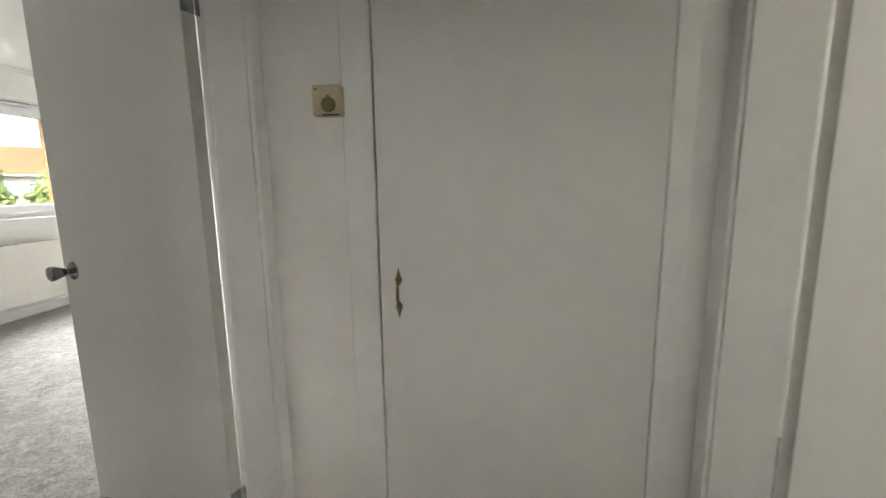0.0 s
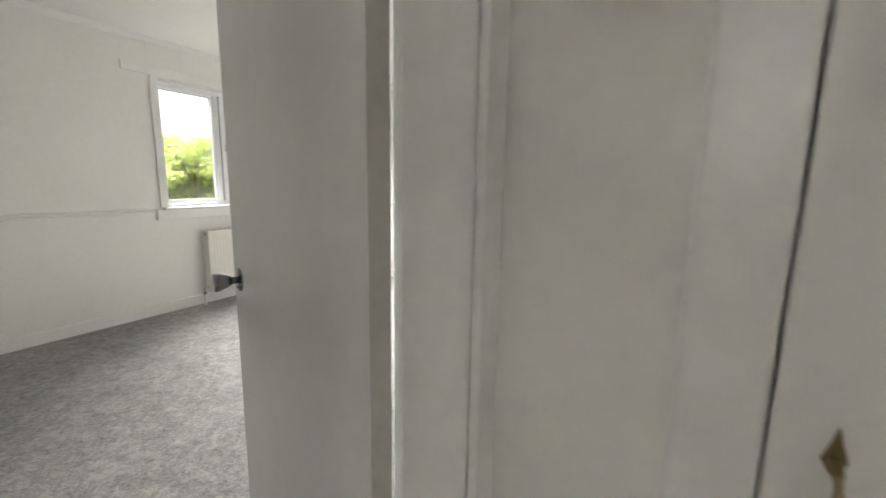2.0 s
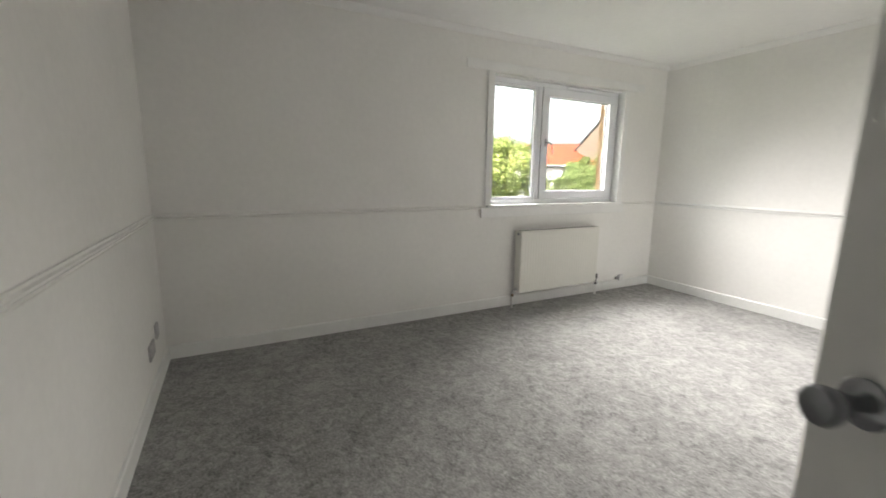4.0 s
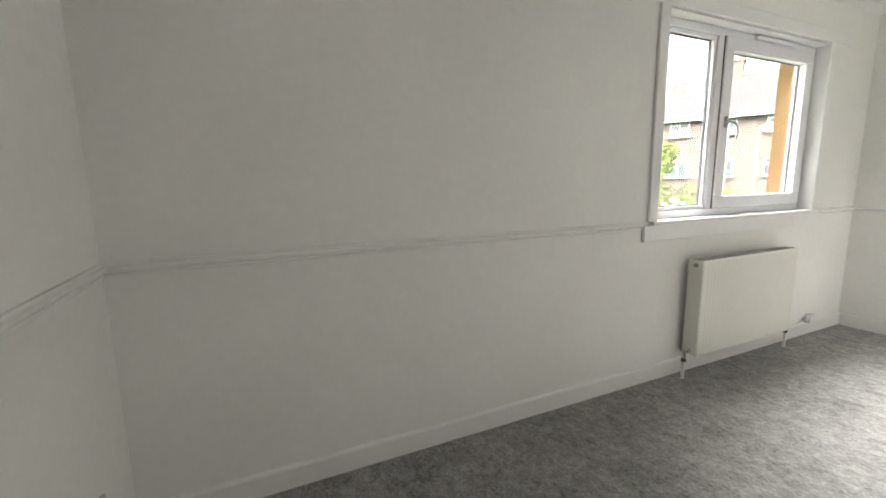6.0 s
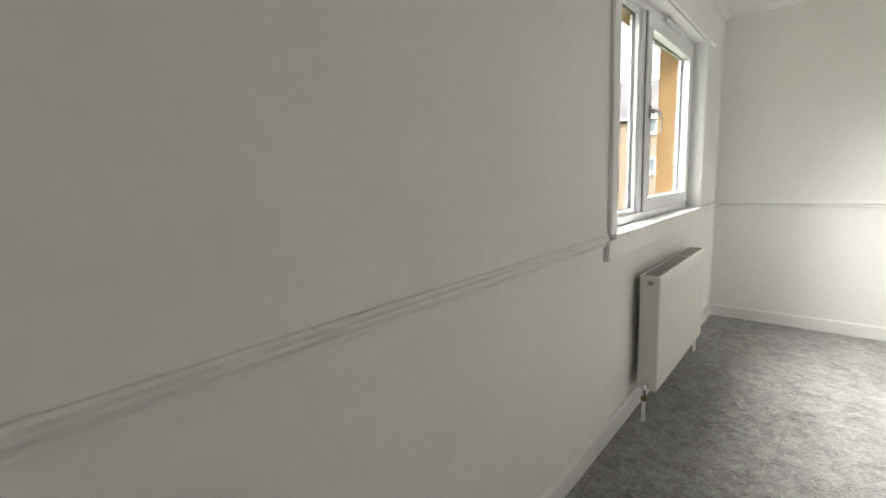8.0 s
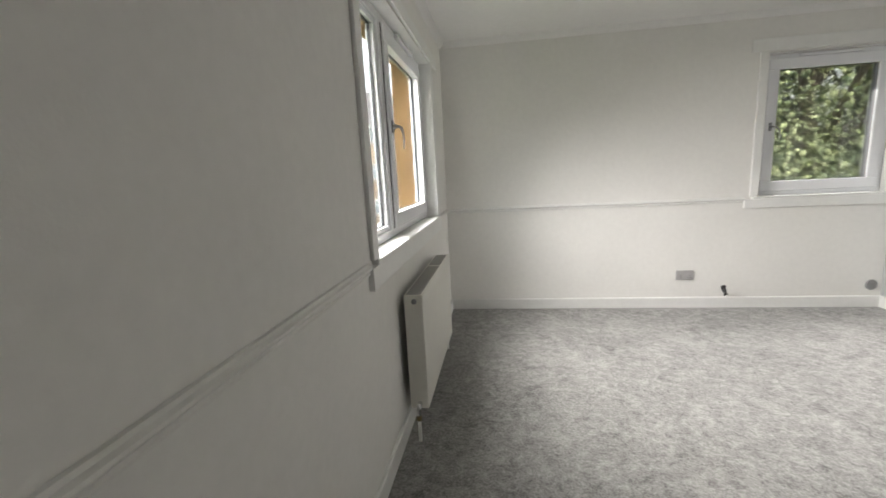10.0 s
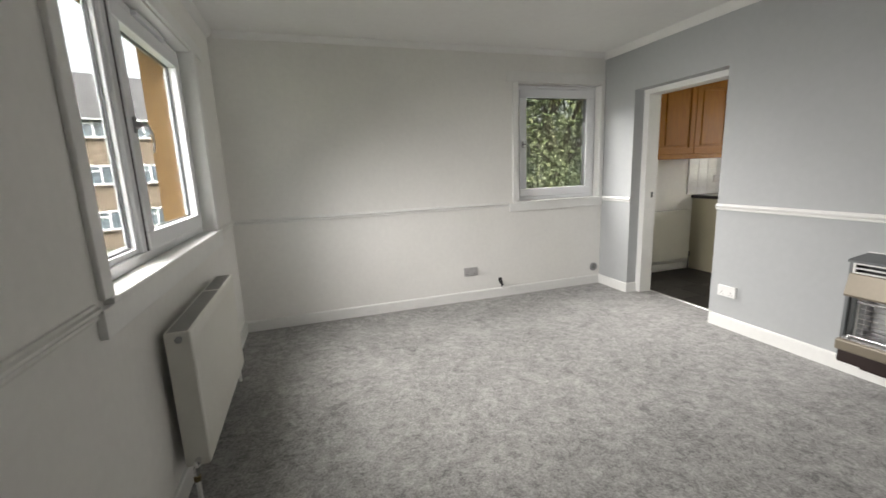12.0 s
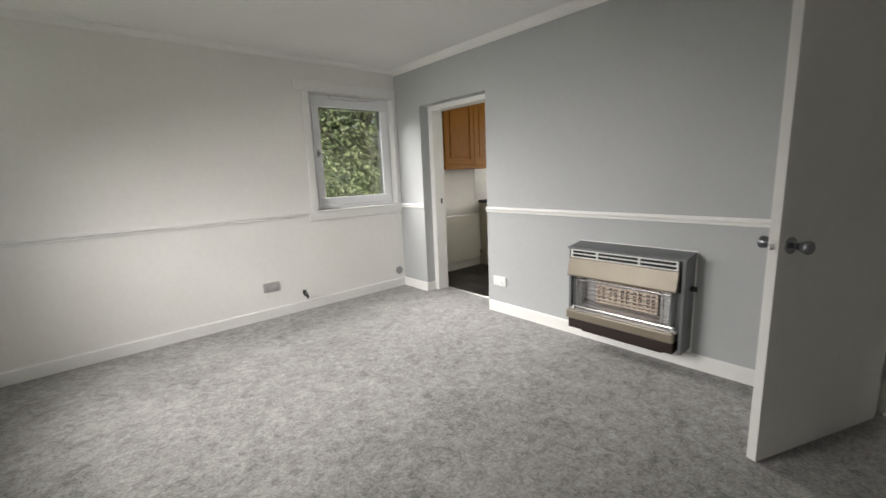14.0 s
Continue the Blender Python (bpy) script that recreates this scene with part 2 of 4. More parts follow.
def lathe(profile, axis="z", at=(0, 0, 0), seg=24):
    """A turned solid from (radius, height) pairs along an axis."""
    bm = bmesh.new()
    rings = []
    for r, h in profile:
        ring = []
        for i in range(seg):
            a = 2 * math.pi * i / seg
            p = (r * math.cos(a), r * math.sin(a), h)
            if axis == "x":
                p = (p[2], p[0], p[1])
            elif axis == "y":
                p = (p[1], p[2], p[0])
            ring.append(bm.verts.new((p[0] + at[0], p[1] + at[1], p[2] + at[2])))
        rings.append(ring)
    for a, b in zip(rings, rings[1:]):
        for i in range(seg):
            j = (i + 1) % seg
            bm.faces.new((a[i], a[j], b[j], b[i]))
    bm.faces.new(list(reversed(rings[0])))
    bm.faces.new(rings[-1])
    bmesh.ops.recalc_face_normals(bm, faces=bm.faces[:])
    return bm


def tube(points, r, seg=10):
    """A round bar that follows a line of points."""
    bm = bmesh.new()
    pts = [Vector(p) for p in points]
    rings = []
    for i, p in enumerate(pts):
        d = (pts[min(i + 1, len(pts) - 1)] - pts[max(i - 1, 0)]).normalized()
        up = Vector((0, 0, 1)) if abs(d.z) < 0.9 else Vector((1, 0, 0))
        a = d.cross(up).normalized()
        b = d.cross(a)
        rr = r[i] if isinstance(r, (list, tuple)) else r
        rings.append([bm.verts.new(p + rr * (math.cos(2 * math.pi * k / seg) * a + math.sin(2 * math.pi * k / seg) * b)) for k in range(seg)])
    for a, b in zip(rings, rings[1:]):
        for i in range(seg):
            j = (i + 1) % seg
            bm.faces.new((a[i], a[j], b[j], b[i]))
    bm.faces.new(list(reversed(rings[0])))
    bm.faces.new(rings[-1])
    bmesh.ops.recalc_face_normals(bm, faces=bm.faces[:])
    return bm


def prism(profile, axis, a, b):
    """A straight moulding: an outline swept along x or y from a to b. Outline pairs are (other horizontal axis, z)."""
    bm = bmesh.new()
    ends = [[bm.verts.new((t, u, z) if axis == "x" else (u, t, z)) for u, z in profile] for t in (a, b)]
    n = len(profile)
    for i in range(n):
        j = (i + 1) % n
        bm.faces.new((ends[0][i], ends[0][j], ends[1][j], ends[1][i]))
    bm.faces.new(ends[0])
    bm.faces.new(list(reversed(ends[1])))
    bmesh.ops.recalc_face_normals(bm, faces=bm.faces[:])
    return bm


def mesh_of(name, bm, material, smooth=False):
    me = bpy.data.meshes.new(name)
    bm.to_mesh(me)
    bm.free()
    me.materials.append(material)
    if smooth:
        me.shade_smooth()
        me.set_sharp_from_angle(angle=radians(40))
    return me


def part(name, bm, material, parent=None, label="", smooth=False):
    ob = new(name, mesh_of(name, bm, material, smooth))
    ob.parent = parent
    return tagged(ob, label)


def empty(name, m=None):
    ob = new(name)
    if m is not None:
        ob.matrix_world = m
    return ob


def structure(name, bm, material, label="", category="", smooth=False):
    return tagged(part(name, bm, material, smooth=smooth), label, category, kind="structure")


# ---- the shell ----
W, E, S, N, H = -4.557, -0.853, 0.955, 5.805, 2.45
FLOOR_X1 = 3.7
structure("floor", boxes((-4.56, -0.595, 0.9, 5.82, -0.12, 0.0), (-0.595, FLOOR_X1, -0.8, 3.0, -0.12, 0.0)), CARPET, "mottled grey cut-pile carpet over the whole floor", "carpet")
structure("ceiling", boxes((-4.70, FLOOR_X1, -0.8, 5.95, H, H + 0.2)), CEIL, "plain white painted ceiling", "ceiling")
structure("ceiling_support", boxes((-4.70, FLOOR_X1, -0.8, 5.95, -0.4, -0.13)), CEIL, "concrete floor slab below the carpet", "floor slab")

WY0, WY1, WZ0, WZ1 = 3.50, 5.205, 0.975, 2.13
structure("wall_west", boxes((-4.70, W, 0.8, WY0, -0.05, H), (-4.70, W, WY1, 5.95, -0.05, H), (-4.70, W, WY0, WY1, -0.05, WZ0), (-4.70, W, WY0, WY1, WZ1, H)), WALL, "white emulsioned wall with a window", "wall")
structure("facade_west", boxes((-4.84, -4.702, -0.8, 3.48, -2.8, 3.2), (-4.84, -4.702, 5.13, 6.14, -2.8, 3.2), (-4.84, -4.702, 3.48, 5.13, -2.8, 0.955), (-4.84, -4.702, 3.48, 5.13, 2.14, 3.2)), OCHRE, "ochre rendered outer wall", "outer wall")
NX0, NX1, NZ0, NZ1 = -1.885, -0.905, 0.975, 2.135
structure("wall_north", boxes((W, NX0, N, 5.95, -0.05, H), (NX1, -0.60, N, 5.95, -0.05, H), (NX0, NX1, N, 5.95, -0.05, NZ0), (NX0, NX1, N, 5.95, NZ1, H)), WALL, "white emulsioned wall with a small window", "wall")
structure("facade_north", boxes((-4.70, -1.91, 5.952, 6.14, -2.8, 3.2), (-0.875, FLOOR_X1, 5.952, 6.14, -2.8, 3.2), (-1.91, -0.875, 5.952, 6.14, -2.8, 1.0), (-1.91, -0.875, 5.952, 6.14, 2.16, 3.2)), OCHRE, "ochre rendered outer wall", "outer wall")
structure("wall_south", boxes((-4.70, -0.69, S - 0.15, S, -0.05, H)), WALL, "plain white emulsioned wall", "wall")
KY0, KY1, KZ = 4.435, 5.372, 2.015
structure("wall_east", boxes((E, -0.69, 1.9145, 2.6, -0.05, H), (E, -0.60, 2.6, KY0, -0.05, H), (E, -0.60, KY1, N - 0.001, -0.05, H), (E, -0.60, KY0, KY1, KZ, H), (E, -0.69, S, 1.9145, 2.03, H)), GREY, "grey emulsioned wall with openings to kitchen and lobby", "wall")

# lobby, cupboard and closing rooms
CY = 1.912
structure("wall_lobby_north", boxes((-0.69, -0.452, CY, CY + 0.08, -0.05, H), (0.516, 0.60, CY, CY + 0.08, -0.05, H), (-0.452, 0.516, CY, CY + 0.08, 2.06, H)), WALL, "white painted lobby wall beside the cupboard", "wall")
# The small opening is added, unseen, to let sky light into the lobby.
structure("wall_lobby_south", boxes((-0.69, -0.2, -0.8, -0.65, -0.05, H), (0.0, FLOOR_X1, -0.8, -0.65, -0.05, H), (-0.2, 0.0, -0.8, -0.65, -0.05, 1.70), (-0.2, 0.0, -0.8, -0.65, 1.95, H), (-0.86, -0.69, -0.8, S - 0.15, -0.05, H)), WALL, "plain white wall of the lobby with an unseen opening added to let in light", "wall")
structure("wall_lobby_east", boxes((0.60, 0.80, 1.9145, 2.7, -0.05, H), (0.60, 0.80, -0.65, 0.955, -0.05, H), (0.60, 0.80, 0.955, 1.9145, 2.03, H)), WALL, "white painted lobby wall with a doorway", "wall")
structure("wall_cupboard_back", boxes((-0.69, 0.60, 2.60, 2.70, -0.05, H)), WALL, "back of the cupboard", "wall")
# The opening is added out of view, placed to light the lobby indirectly.
structure("wall_room_north", boxes((0.80, 2.45, 2.70, 2.85, -0.05, H), (3.4, FLOOR_X1, 2.70, 2.85, -0.05, H), (2.45, 3.4, 2.70, 2.85, -0.05, 0.9), (2.45, 3.4, 2.70, 2.85, 2.1, H)), WALL, "plain white wall with an unseen opening added to let in light", "wall")
structure("wall_room_east", boxes((3.55, FLOOR_X1, -0.65, 2.70, -0.05, H)), WALL, "plain white wall", "wall")
KN = 5.88
structure("wall_kitchen_north", boxes((-0.60, 2.3, KN, 5.95, -0.05, H)), WALL, "white painted kitchen wall", "wall")
structure("wall_kitchen_south", boxes((-0.60, 2.3, 2.86, 3.0, -0.05, H)), WALL, "plain white kitchen wall", "wall")
structure("wall_kitchen_east", boxes((2.15, 2.3, 3.0, 3.6, -0.05, H), (2.15, 2.3, 4.8, KN, -0.05, H), (2.15, 2.3, 3.6, 4.8, -0.05, 1.05), (2.15, 2.3, 3.6, 4.8, 2.1, H)), WALL, "plain white kitchen wall with a window opening", "wall")
kitchen_floor = structure("kitchen_floor", boxes((-0.595, 2.2, 3.0, KN, -0.12, -0.004)), GROUT, "dark slate-effect tiled kitchen floor", "tiled floor")


# ---- trims of the living room ----
def skirting(axis, a, b, face, side):
    """side: +1 where the board stands on the plus side of the wall's face."""
    prof = [(face, 0.0), (face + side * 0.016, 0.0), (face + side * 0.016, 0.088), (face + side * 0.011, 0.096), (face, 0.098)]
    return prism(prof, axis, a, b)


def dado(axis, a, b, face, side):
    z = 0.94
    steps = ((0.0, 0.0), (0.009, 0.0), (0.012, 0.008), (0.007, 0.013), (0.016, 0.020), (0.022, 0.027), (0.022, 0.034), (0.012, 0.038), (0.009, 0.046), (0.0, 0.047))
    prof = [(face + side * d, z + h) for d, h in steps]
    return prism(prof, axis, a, b)


def coving(axis, a, b, face, side):
    d = 0.045 if side > 0 or axis == "x" else 0.062
    prof = [(face, H - d), (face + side * 0.008, H - d + 0.002), (face + side * 0.026, H - d * 0.58), (face + side * 0.043, H - 0.008), (face + side * 0.045, H), (face, H)]
    return prism(prof, axis, a, b)


for nm, bm in (("baseboard_west", skirting("y", S, N, W, 1)), ("baseboard_north", skirting("x", W + 0.016, E - 0.016, N, -1)), ("baseboard_south", skirting("x", W + 0.016, E, S, 1)),
               ("baseboard_east", skirting("y", 1.94, KY0 - 0.016, E, -1)), ("baseboard_corner", skirting("y", KY1 - 0.016, N, E, -1)), ("baseboard_reveal", skirting("x", E + 0.0005, -0.745, KY1, -1))):
    structure(nm, bm, GLOSS, "white gloss-painted skirting board", "skirting")
for nm, bm, m in (("trim_dado_west", dado("y", S, 3.414, W, 1), WALL), ("trim_dado_west_end", dado("y", 5.252, N - 0.02, W, 1), WALL), ("trim_dado_north", dado("x", W, -1.986, N, -1), GLOSS), ("trim_dado_south", dado("x", W + 0.02, E, S, 1), WALL),
                  ("trim_dado_east", dado("y", 1.94, KY0 + 0.004, E, -1), GLOSS), ("trim_dado_corner", dado("y", KY1, N - 0.03, E, -1), GLOSS)):
    structure(nm, bm, m, "white painted moulded dado rail", "dado rail")
for nm, bm in (("trim_coving_west", coving("y", S, N, W, 1)), ("trim_coving_north", coving("x", W + 0.04, E - 0.04, N, -1)), ("trim_coving_south", coving("x", W + 0.04, E - 0.04, S, 1)), ("trim_coving_east", coving("y", S, N, E, -1))):
    structure(nm, bm, CEIL, "narrow white painted coving", "coving", smooth=True)


# ---- windows ----
def frame_ring(u0, u1, z0, z1, w, d0, d1, plane, bevel=0.004):
    """A rectangular frame in the plane x = const ("x") or y = const ("y"); w: width of its members."""
    bm = bmesh.new()
    for a, b, c, d in ((u0, u1, z0, z0 + w), (u0, u1, z1 - w, z1), (u0, u0 + w, z0 + w, z1 - w), (u1 - w, u1, z0 + w, z1 - w)):
        box(bm, *((d0, d1, a, b) if plane == "x" else (a, b, d0, d1)), c, d, bevel=bevel)
    return bm


def espag_handle(parent, m):
    """A cranked window handle on a rose with a curved lever; local x out of the sash, z up."""
    h = part("handle", boxes((0, 0.010, -0.013, 0.013, -0.035, 0.035), bevel=0.004), HANDLE, parent, "satin chrome window handle")
    h.matrix_local = m
    part("lever", tube([(0.012, 0, 0.0), (0.035, 0, 0.0), (0.045, 0.02, -0.005), (0.050, 0.045, -0.03), (0.050, 0.055, -0.07), (0.046, 0.05, -0.115)], [0.008, 0.008, 0.008, 0.0065, 0.005, 0.004], 12), HANDLE, h, smooth=True)
    part("spindle_cap", lathe([(0.014, 0.008), (0.014, 0.018), (0.009, 0.030)], "x"), HANDLE, h, smooth=True)


def window_west():
    w = tagged(empty("window_1"), "white uPVC casement window with one fixed and one opening light", "window", kind="structure")
    fx0, fx1 = -4.695, -4.632
    y0, y1, z0, z1 = 3.505, 5.152, 0.985, 2.128
    bm = frame_ring(y0, y1, z0, z1, 0.045, fx0, fx1, "x")
    box(bm, fx0, fx1, 4.078, 4.130, z0 + 0.045, z1 - 0.045, bevel=0.004)
    part("window_frame", bm, UPVC, w)
    # fixed light, with its glazing bead and gasket
    part("glazing_bead", frame_ring(3.55, 4.0775, 1.03, 2.083, 0.024, -4.685, -4.646, "x", 0.003), UPVC, w)
    part("gasket", frame_ring(3.573, 4.0545, 1.053, 2.060, 0.006, -4.678, -4.664, "x", 0), GASKET, w, "dark glazing gasket")
    part("pane", boxes((-4.672, -4.668, 3.576, 4.052, 1.056, 2.057)), GLASS, w).visible_shadow = False
    # opening sash
    sash = part("sash", frame_ring(4.134, 5.108, 1.030, 2.085, 0.080, -4.690, -4.618, "x", 0.006), UPVC, w)
    part("gasket", frame_ring(4.212, 5.030, 1.108, 2.007, 0.006, -4.674, -4.660, "x", 0), GASKET, sash, "dark glazing gasket")
    part("pane", boxes((-4.667, -4.663, 4.215, 5.027, 1.111, 2.004)), GLASS, sash).visible_shadow = False
    part("trickle_vent", boxes((-4.632, -4.606, 4.42, 4.84, 2.094, 2.118), bevel=0.004), UPVC, w)
    espag_handle(sash, pose(-4.618, 4.178, 1.575))
    # One dark strip for the seal and the shade painted into its joint.
    part("seal_and_shade", boxes((-4.640, -4.628, 4.1302, 4.1342, 1.03, 2.085)), GASKET, w, "dark strip painted as seal and shade beside the sash")
    # linings, casing and sill
    part("reveal_lining", boxes((-4.632, W, WY0 - 0.001, WY0 + 0.004, z0, 2.13), (-4.632, W, 5.153, WY1, z0, 2.13), (-4.632, W, WY0, WY1, 2.129, 2.134)), GLOSS, w)
    part("casing", boxes((W, W + 0.018, 3.452, 3.522, 0.986, 2.142), (W, W + 0.018, 5.150, 5.218, 0.986, 2.142), bevel=0.004), GLOSS, w)
    part("casing_head", boxes((W, W + 0.016, 3.242, 5.44, 2.1425, 2.222), bevel=0.004), GLOSS, w)
    part("window_sill", boxes((-4.633, W + 0.030, 3.478, 5.222, 0.966, 0.986), bevel=0.005), GLOSS, w)
    part("apron", boxes((W, W + 0.024, 3.415, 5.250, 0.874, 0.9655), bevel=0.003), GLOSS, w)
    part("outer_sill", boxes((-4.90, -4.697, 3.482, 5.128, 0.956, 0.998), bevel=0.006), GLOSS, w)


def window_north():
    w = tagged(empty("window_2"), "small white uPVC casement window with a single pane", "window", kind="structure")
    y0, y1 = 5.875, 5.945
    part("window_frame", frame_ring(-1.868, -0.912, 0.985, 2.132, 0.048, y0, y1, "y"), UPVC, w)
    sash = part("sash", frame_ring(-1.836, -0.945, 1.020, 2.098, 0.085, 5.862, 5.938, "y", 0.006), UPVC, w)
    part("gasket", frame_ring(-1.757, -1.024, 1.099, 2.019, 0.007, 5.874, 5.93, "y", 0), GASKET, sash, "dark glazing gasket")
    part("pane", boxes((-1.754, -1.027, 5.902, 5.906, 1.102, 2.016)), GLASS, sash).visible_shadow = False
    part("trickle_vent", boxes((-1.62, -1.16, 5.852, 5.876, 2.103, 2.124), bevel=0.004), UPVC, w)
    espag_handle(sash, pose(-1.795, 5.862, 1.56, 0, 0, -90))
    part("reveal_lining", boxes((NX0 - 0.001, -1.869, N, 5.875, 0.986, NZ1), (-0.911, NX1 + 0.001, N, 5.875, 0.986, NZ1), (NX0, NX1, N, 5.875, 2.1325, 2.139)), GLOSS, w)
    part("casing", boxes((-1.945, -1.882, N - 0.018, N, 0.986, 2.146), (-0.908, -0.856, N - 0.018, N, 0.986, 2.146), bevel=0.004), GLOSS, w)
    part("casing_head", boxes((-2.01, -0.856, N - 0.014, N, 2.1465, 2.246), bevel=0.004), GLOSS, w)
    part("window_sill", boxes((-1.925, -0.862, N - 0.030, 5.876, 0.966, 0.986), bevel=0.005), GLOSS, w)
    part("apron", boxes((-1.984, -0.856, N - 0.022, N, 0.888, 0.9655), bevel=0.003), GLOSS, w)
    part("outer_sill", boxes((-1.95, -0.84, 5.947, 6.2, 0.955, 0.998), bevel=0.006), GLOSS, w)


window_west()
window_north()


# ---- doors ----
def knob_bm(side):
    """A flared door knob; side: +1 along local y, -1 against it."""
    return lathe([(0.010, 0.004), (0.011, 0.024), (0.015, 0.028), (0.020, 0.040), (0.026, 0.056), (0.0275, 0.066), (0.024, 0.072), (0.004, 0.073)] if side > 0 else
                 [(0.010, -0.044), (0.011, -0.064), (0.015, -0.068), (0.020, -0.080), (0.026, -0.096), (0.0275, -0.106), (0.024, -0.112), (0.004, -0.113)], "y")


def door_leaf(name, width, m, label, knob_z=0.955, backset=0.07):
    d = tagged(empty(name, m), label, "door", kind="structure")
    part("leaf", boxes((0.0, width, -0.040, 0.0, 0.0, 1.965), bevel=0.002), DOORP, d)
    part("leaf_edge", boxes((-0.0015, 0.0005, -0.0385, -0.0015, 0.002, 1.963)), EDGE, d, "aged cream-painted hinge edge")
    part("rose", lathe([(0.034, 0.0), (0.034, 0.004), (0.026, 0.009), (0.012, 0.010)], "y", (width - backset, 0, knob_z)), KNOB, d, "round satin steel rose", smooth=True)
    k = part("door_knob", knob_bm(1), KNOB, d, "flared satin steel door knob", smooth=True)
    k.matrix_local = pose(width - backset, 0, knob_z)
    part("rose", lathe([(0.034, -0.040), (0.034, -0.044), (0.026, -0.049), (0.012, -0.050)], "y", (width - backset, 0, knob_z)), KNOB, d, smooth=True)
    k = part("door_knob", knob_bm(-1), KNOB, d, smooth=True)
    k.matrix_local = pose(width - backset, 0, knob_z)
    plate = part("latch_plate", boxes((width, width + 0.002, -0.033, -0.007, knob_z - 0.03, knob_z + 0.03)), STRIP, d, "bright metal latch plate")
    part("latch", prism([(width + 0.012, knob_z - 0.012), (width + 0.002, knob_z - 0.012), (width + 0.002, knob_z + 0.012), (width + 0.012, knob_z + 0.012)], "y", -0.026, -0.014), CHROME, plate)
    for z in (0.20, 1.72):
        h = part("hinge", boxes((-0.004, -0.0005, -0.036, 0.0, z, z + 0.09)), IRON, d, "grey painted butt hinge")
        part("hinge_knuckle", lathe([(0.006, z - 0.002), (0.006, z + 0.092)], "z", (-0.006, -0.044, 0), 12), IRON, h, smooth=True)
    return d


leaf_turn = math.degrees(math.atan2(0.321, -0.784))
door_leaf("door_1", 0.845, pose(-0.855, 1.842, 0.012, 0, 0, leaf_turn), "white gloss-painted flush door, standing open into the living room")
mirror = door_leaf("door_2", 0.76, pose(0.797, 1.856, 0.012, 0, 0, 12), "white gloss-painted flush door, standing open off the lobby")


def door_frame(name, x0, x1, room, label):
    """Rebated lining round a doorway in a wall from x0 to x1; room: the side to which the leaf opens."""
    d = tagged(empty(name), label, "door frame", kind="structure")
    r0, r1 = (x0 + 0.060, x1) if room < 0 else (x0, x1 - 0.024)
    part("jamb", boxes((x0, x1, 1.905, 1.914, 0, 2.0)), GLOSS, d)
    part("door_stop", boxes((r0, r1, 1.84, 1.905, 0, 1.955), bevel=0.002), GLOSS, d)
    part("jamb", boxes((x0, x1, 0.957, 0.985, 0, 2.0), bevel=0.002), GLOSS, d)
    part("door_stop", boxes((r0, r1, 0.985, 1.02, 0, 1.955), bevel=0.002), GLOSS, d)
    part("head", boxes((x0, x1, 0.957, 1.914, 2.0005, 2.03), bevel=0.002), GLOSS, d)
    part("head_stop", boxes((r0, r1, 0.985, 1.905, 1.9555, 2.0), bevel=0.002), GLOSS, d)
    for f, s in ((x0, -1), (x1, 1)):
        a, b = sorted((f, f + s * 0.014))
        lobby = s != room
        part("architrave", boxes((a, b, 1.846 if lobby else 1.93, 1.9115 if lobby else 1.99, 0, 2.045), bevel=0.004), GLOSS, d)
    return d


door_frame("door_frame_1", E, -0.69, -1, "white gloss-painted door lining and architraves")
door_frame("door_frame_2", 0.60, 0.80, 1, "white gloss-painted door lining and architraves")


def cupboard():
    c = tagged(empty("cupboard", pose(0, 0, 0)), "flush white painted cupboard door in its frame", "cupboard", kind="structure")
    part("door_frame", boxes((-0.456, -0.366, CY - 0.006, CY + 0.06, 0, 2.06), (0.452, 0.520, CY - 0.006, CY + 0.06, 0, 2.06), bevel=0.006), GLOSS, c)
    part("door_frame_head", boxes((-0.366, 0.452, CY - 0.006, CY + 0.06, 2.01, 2.06), bevel=0.003), GLOSS, c)
    d = part("cupboard_door", boxes((-0.3618, 0.4495, CY - 0.004, CY + 0.018, 0.012, 2.004), bevel=0.0015), CUPB, c)
    x, y = -0.307, CY - 0.004
    h = part("pull_handle", tube([(x, y - 0.004, 0.905), (x, y - 0.016, 0.915), (x, y - 0.024, 0.93), (x, y - 0.026, 0.947), (x, y - 0.024, 0.964), (x, y - 0.016, 0.979), (x, y - 0.004, 0.989)], [0.006, 0.0055, 0.005, 0.0045, 0.005, 0.0055, 0.006]), BRASS, d, "aged brass bow handle", smooth=True)
    for z, s in ((0.985, 1), (0.909, -1)):
        bm = bmesh.new()
        out = [(0.004, -0.012), (0.011, 0.002), (0.008, 0.012), (0.004, 0.024), (0.0, 0.040)]
        ring = [(a, b) for a, b in out] + [(-a, b) for a, b in reversed(out[:-1])]
        f = [bm.verts.new((x + a, y, z + s * b)) for a, b in ring]
        g = [bm.verts.new((x + a * 0.75, y - 0.005, z + s * b * 0.92)) for a, b in ring]
        n = len(ring)
        for i in range(n):
            bm.faces.new((f[i], f[(i + 1) % n], g[(i + 1) % n], g[i]))
        bm.faces.new(g)
        bmesh.ops.recalc_face_normals(bm, faces=bm.faces[:])
        part("spear_plate", bm, BRASS, h)


cupboard()


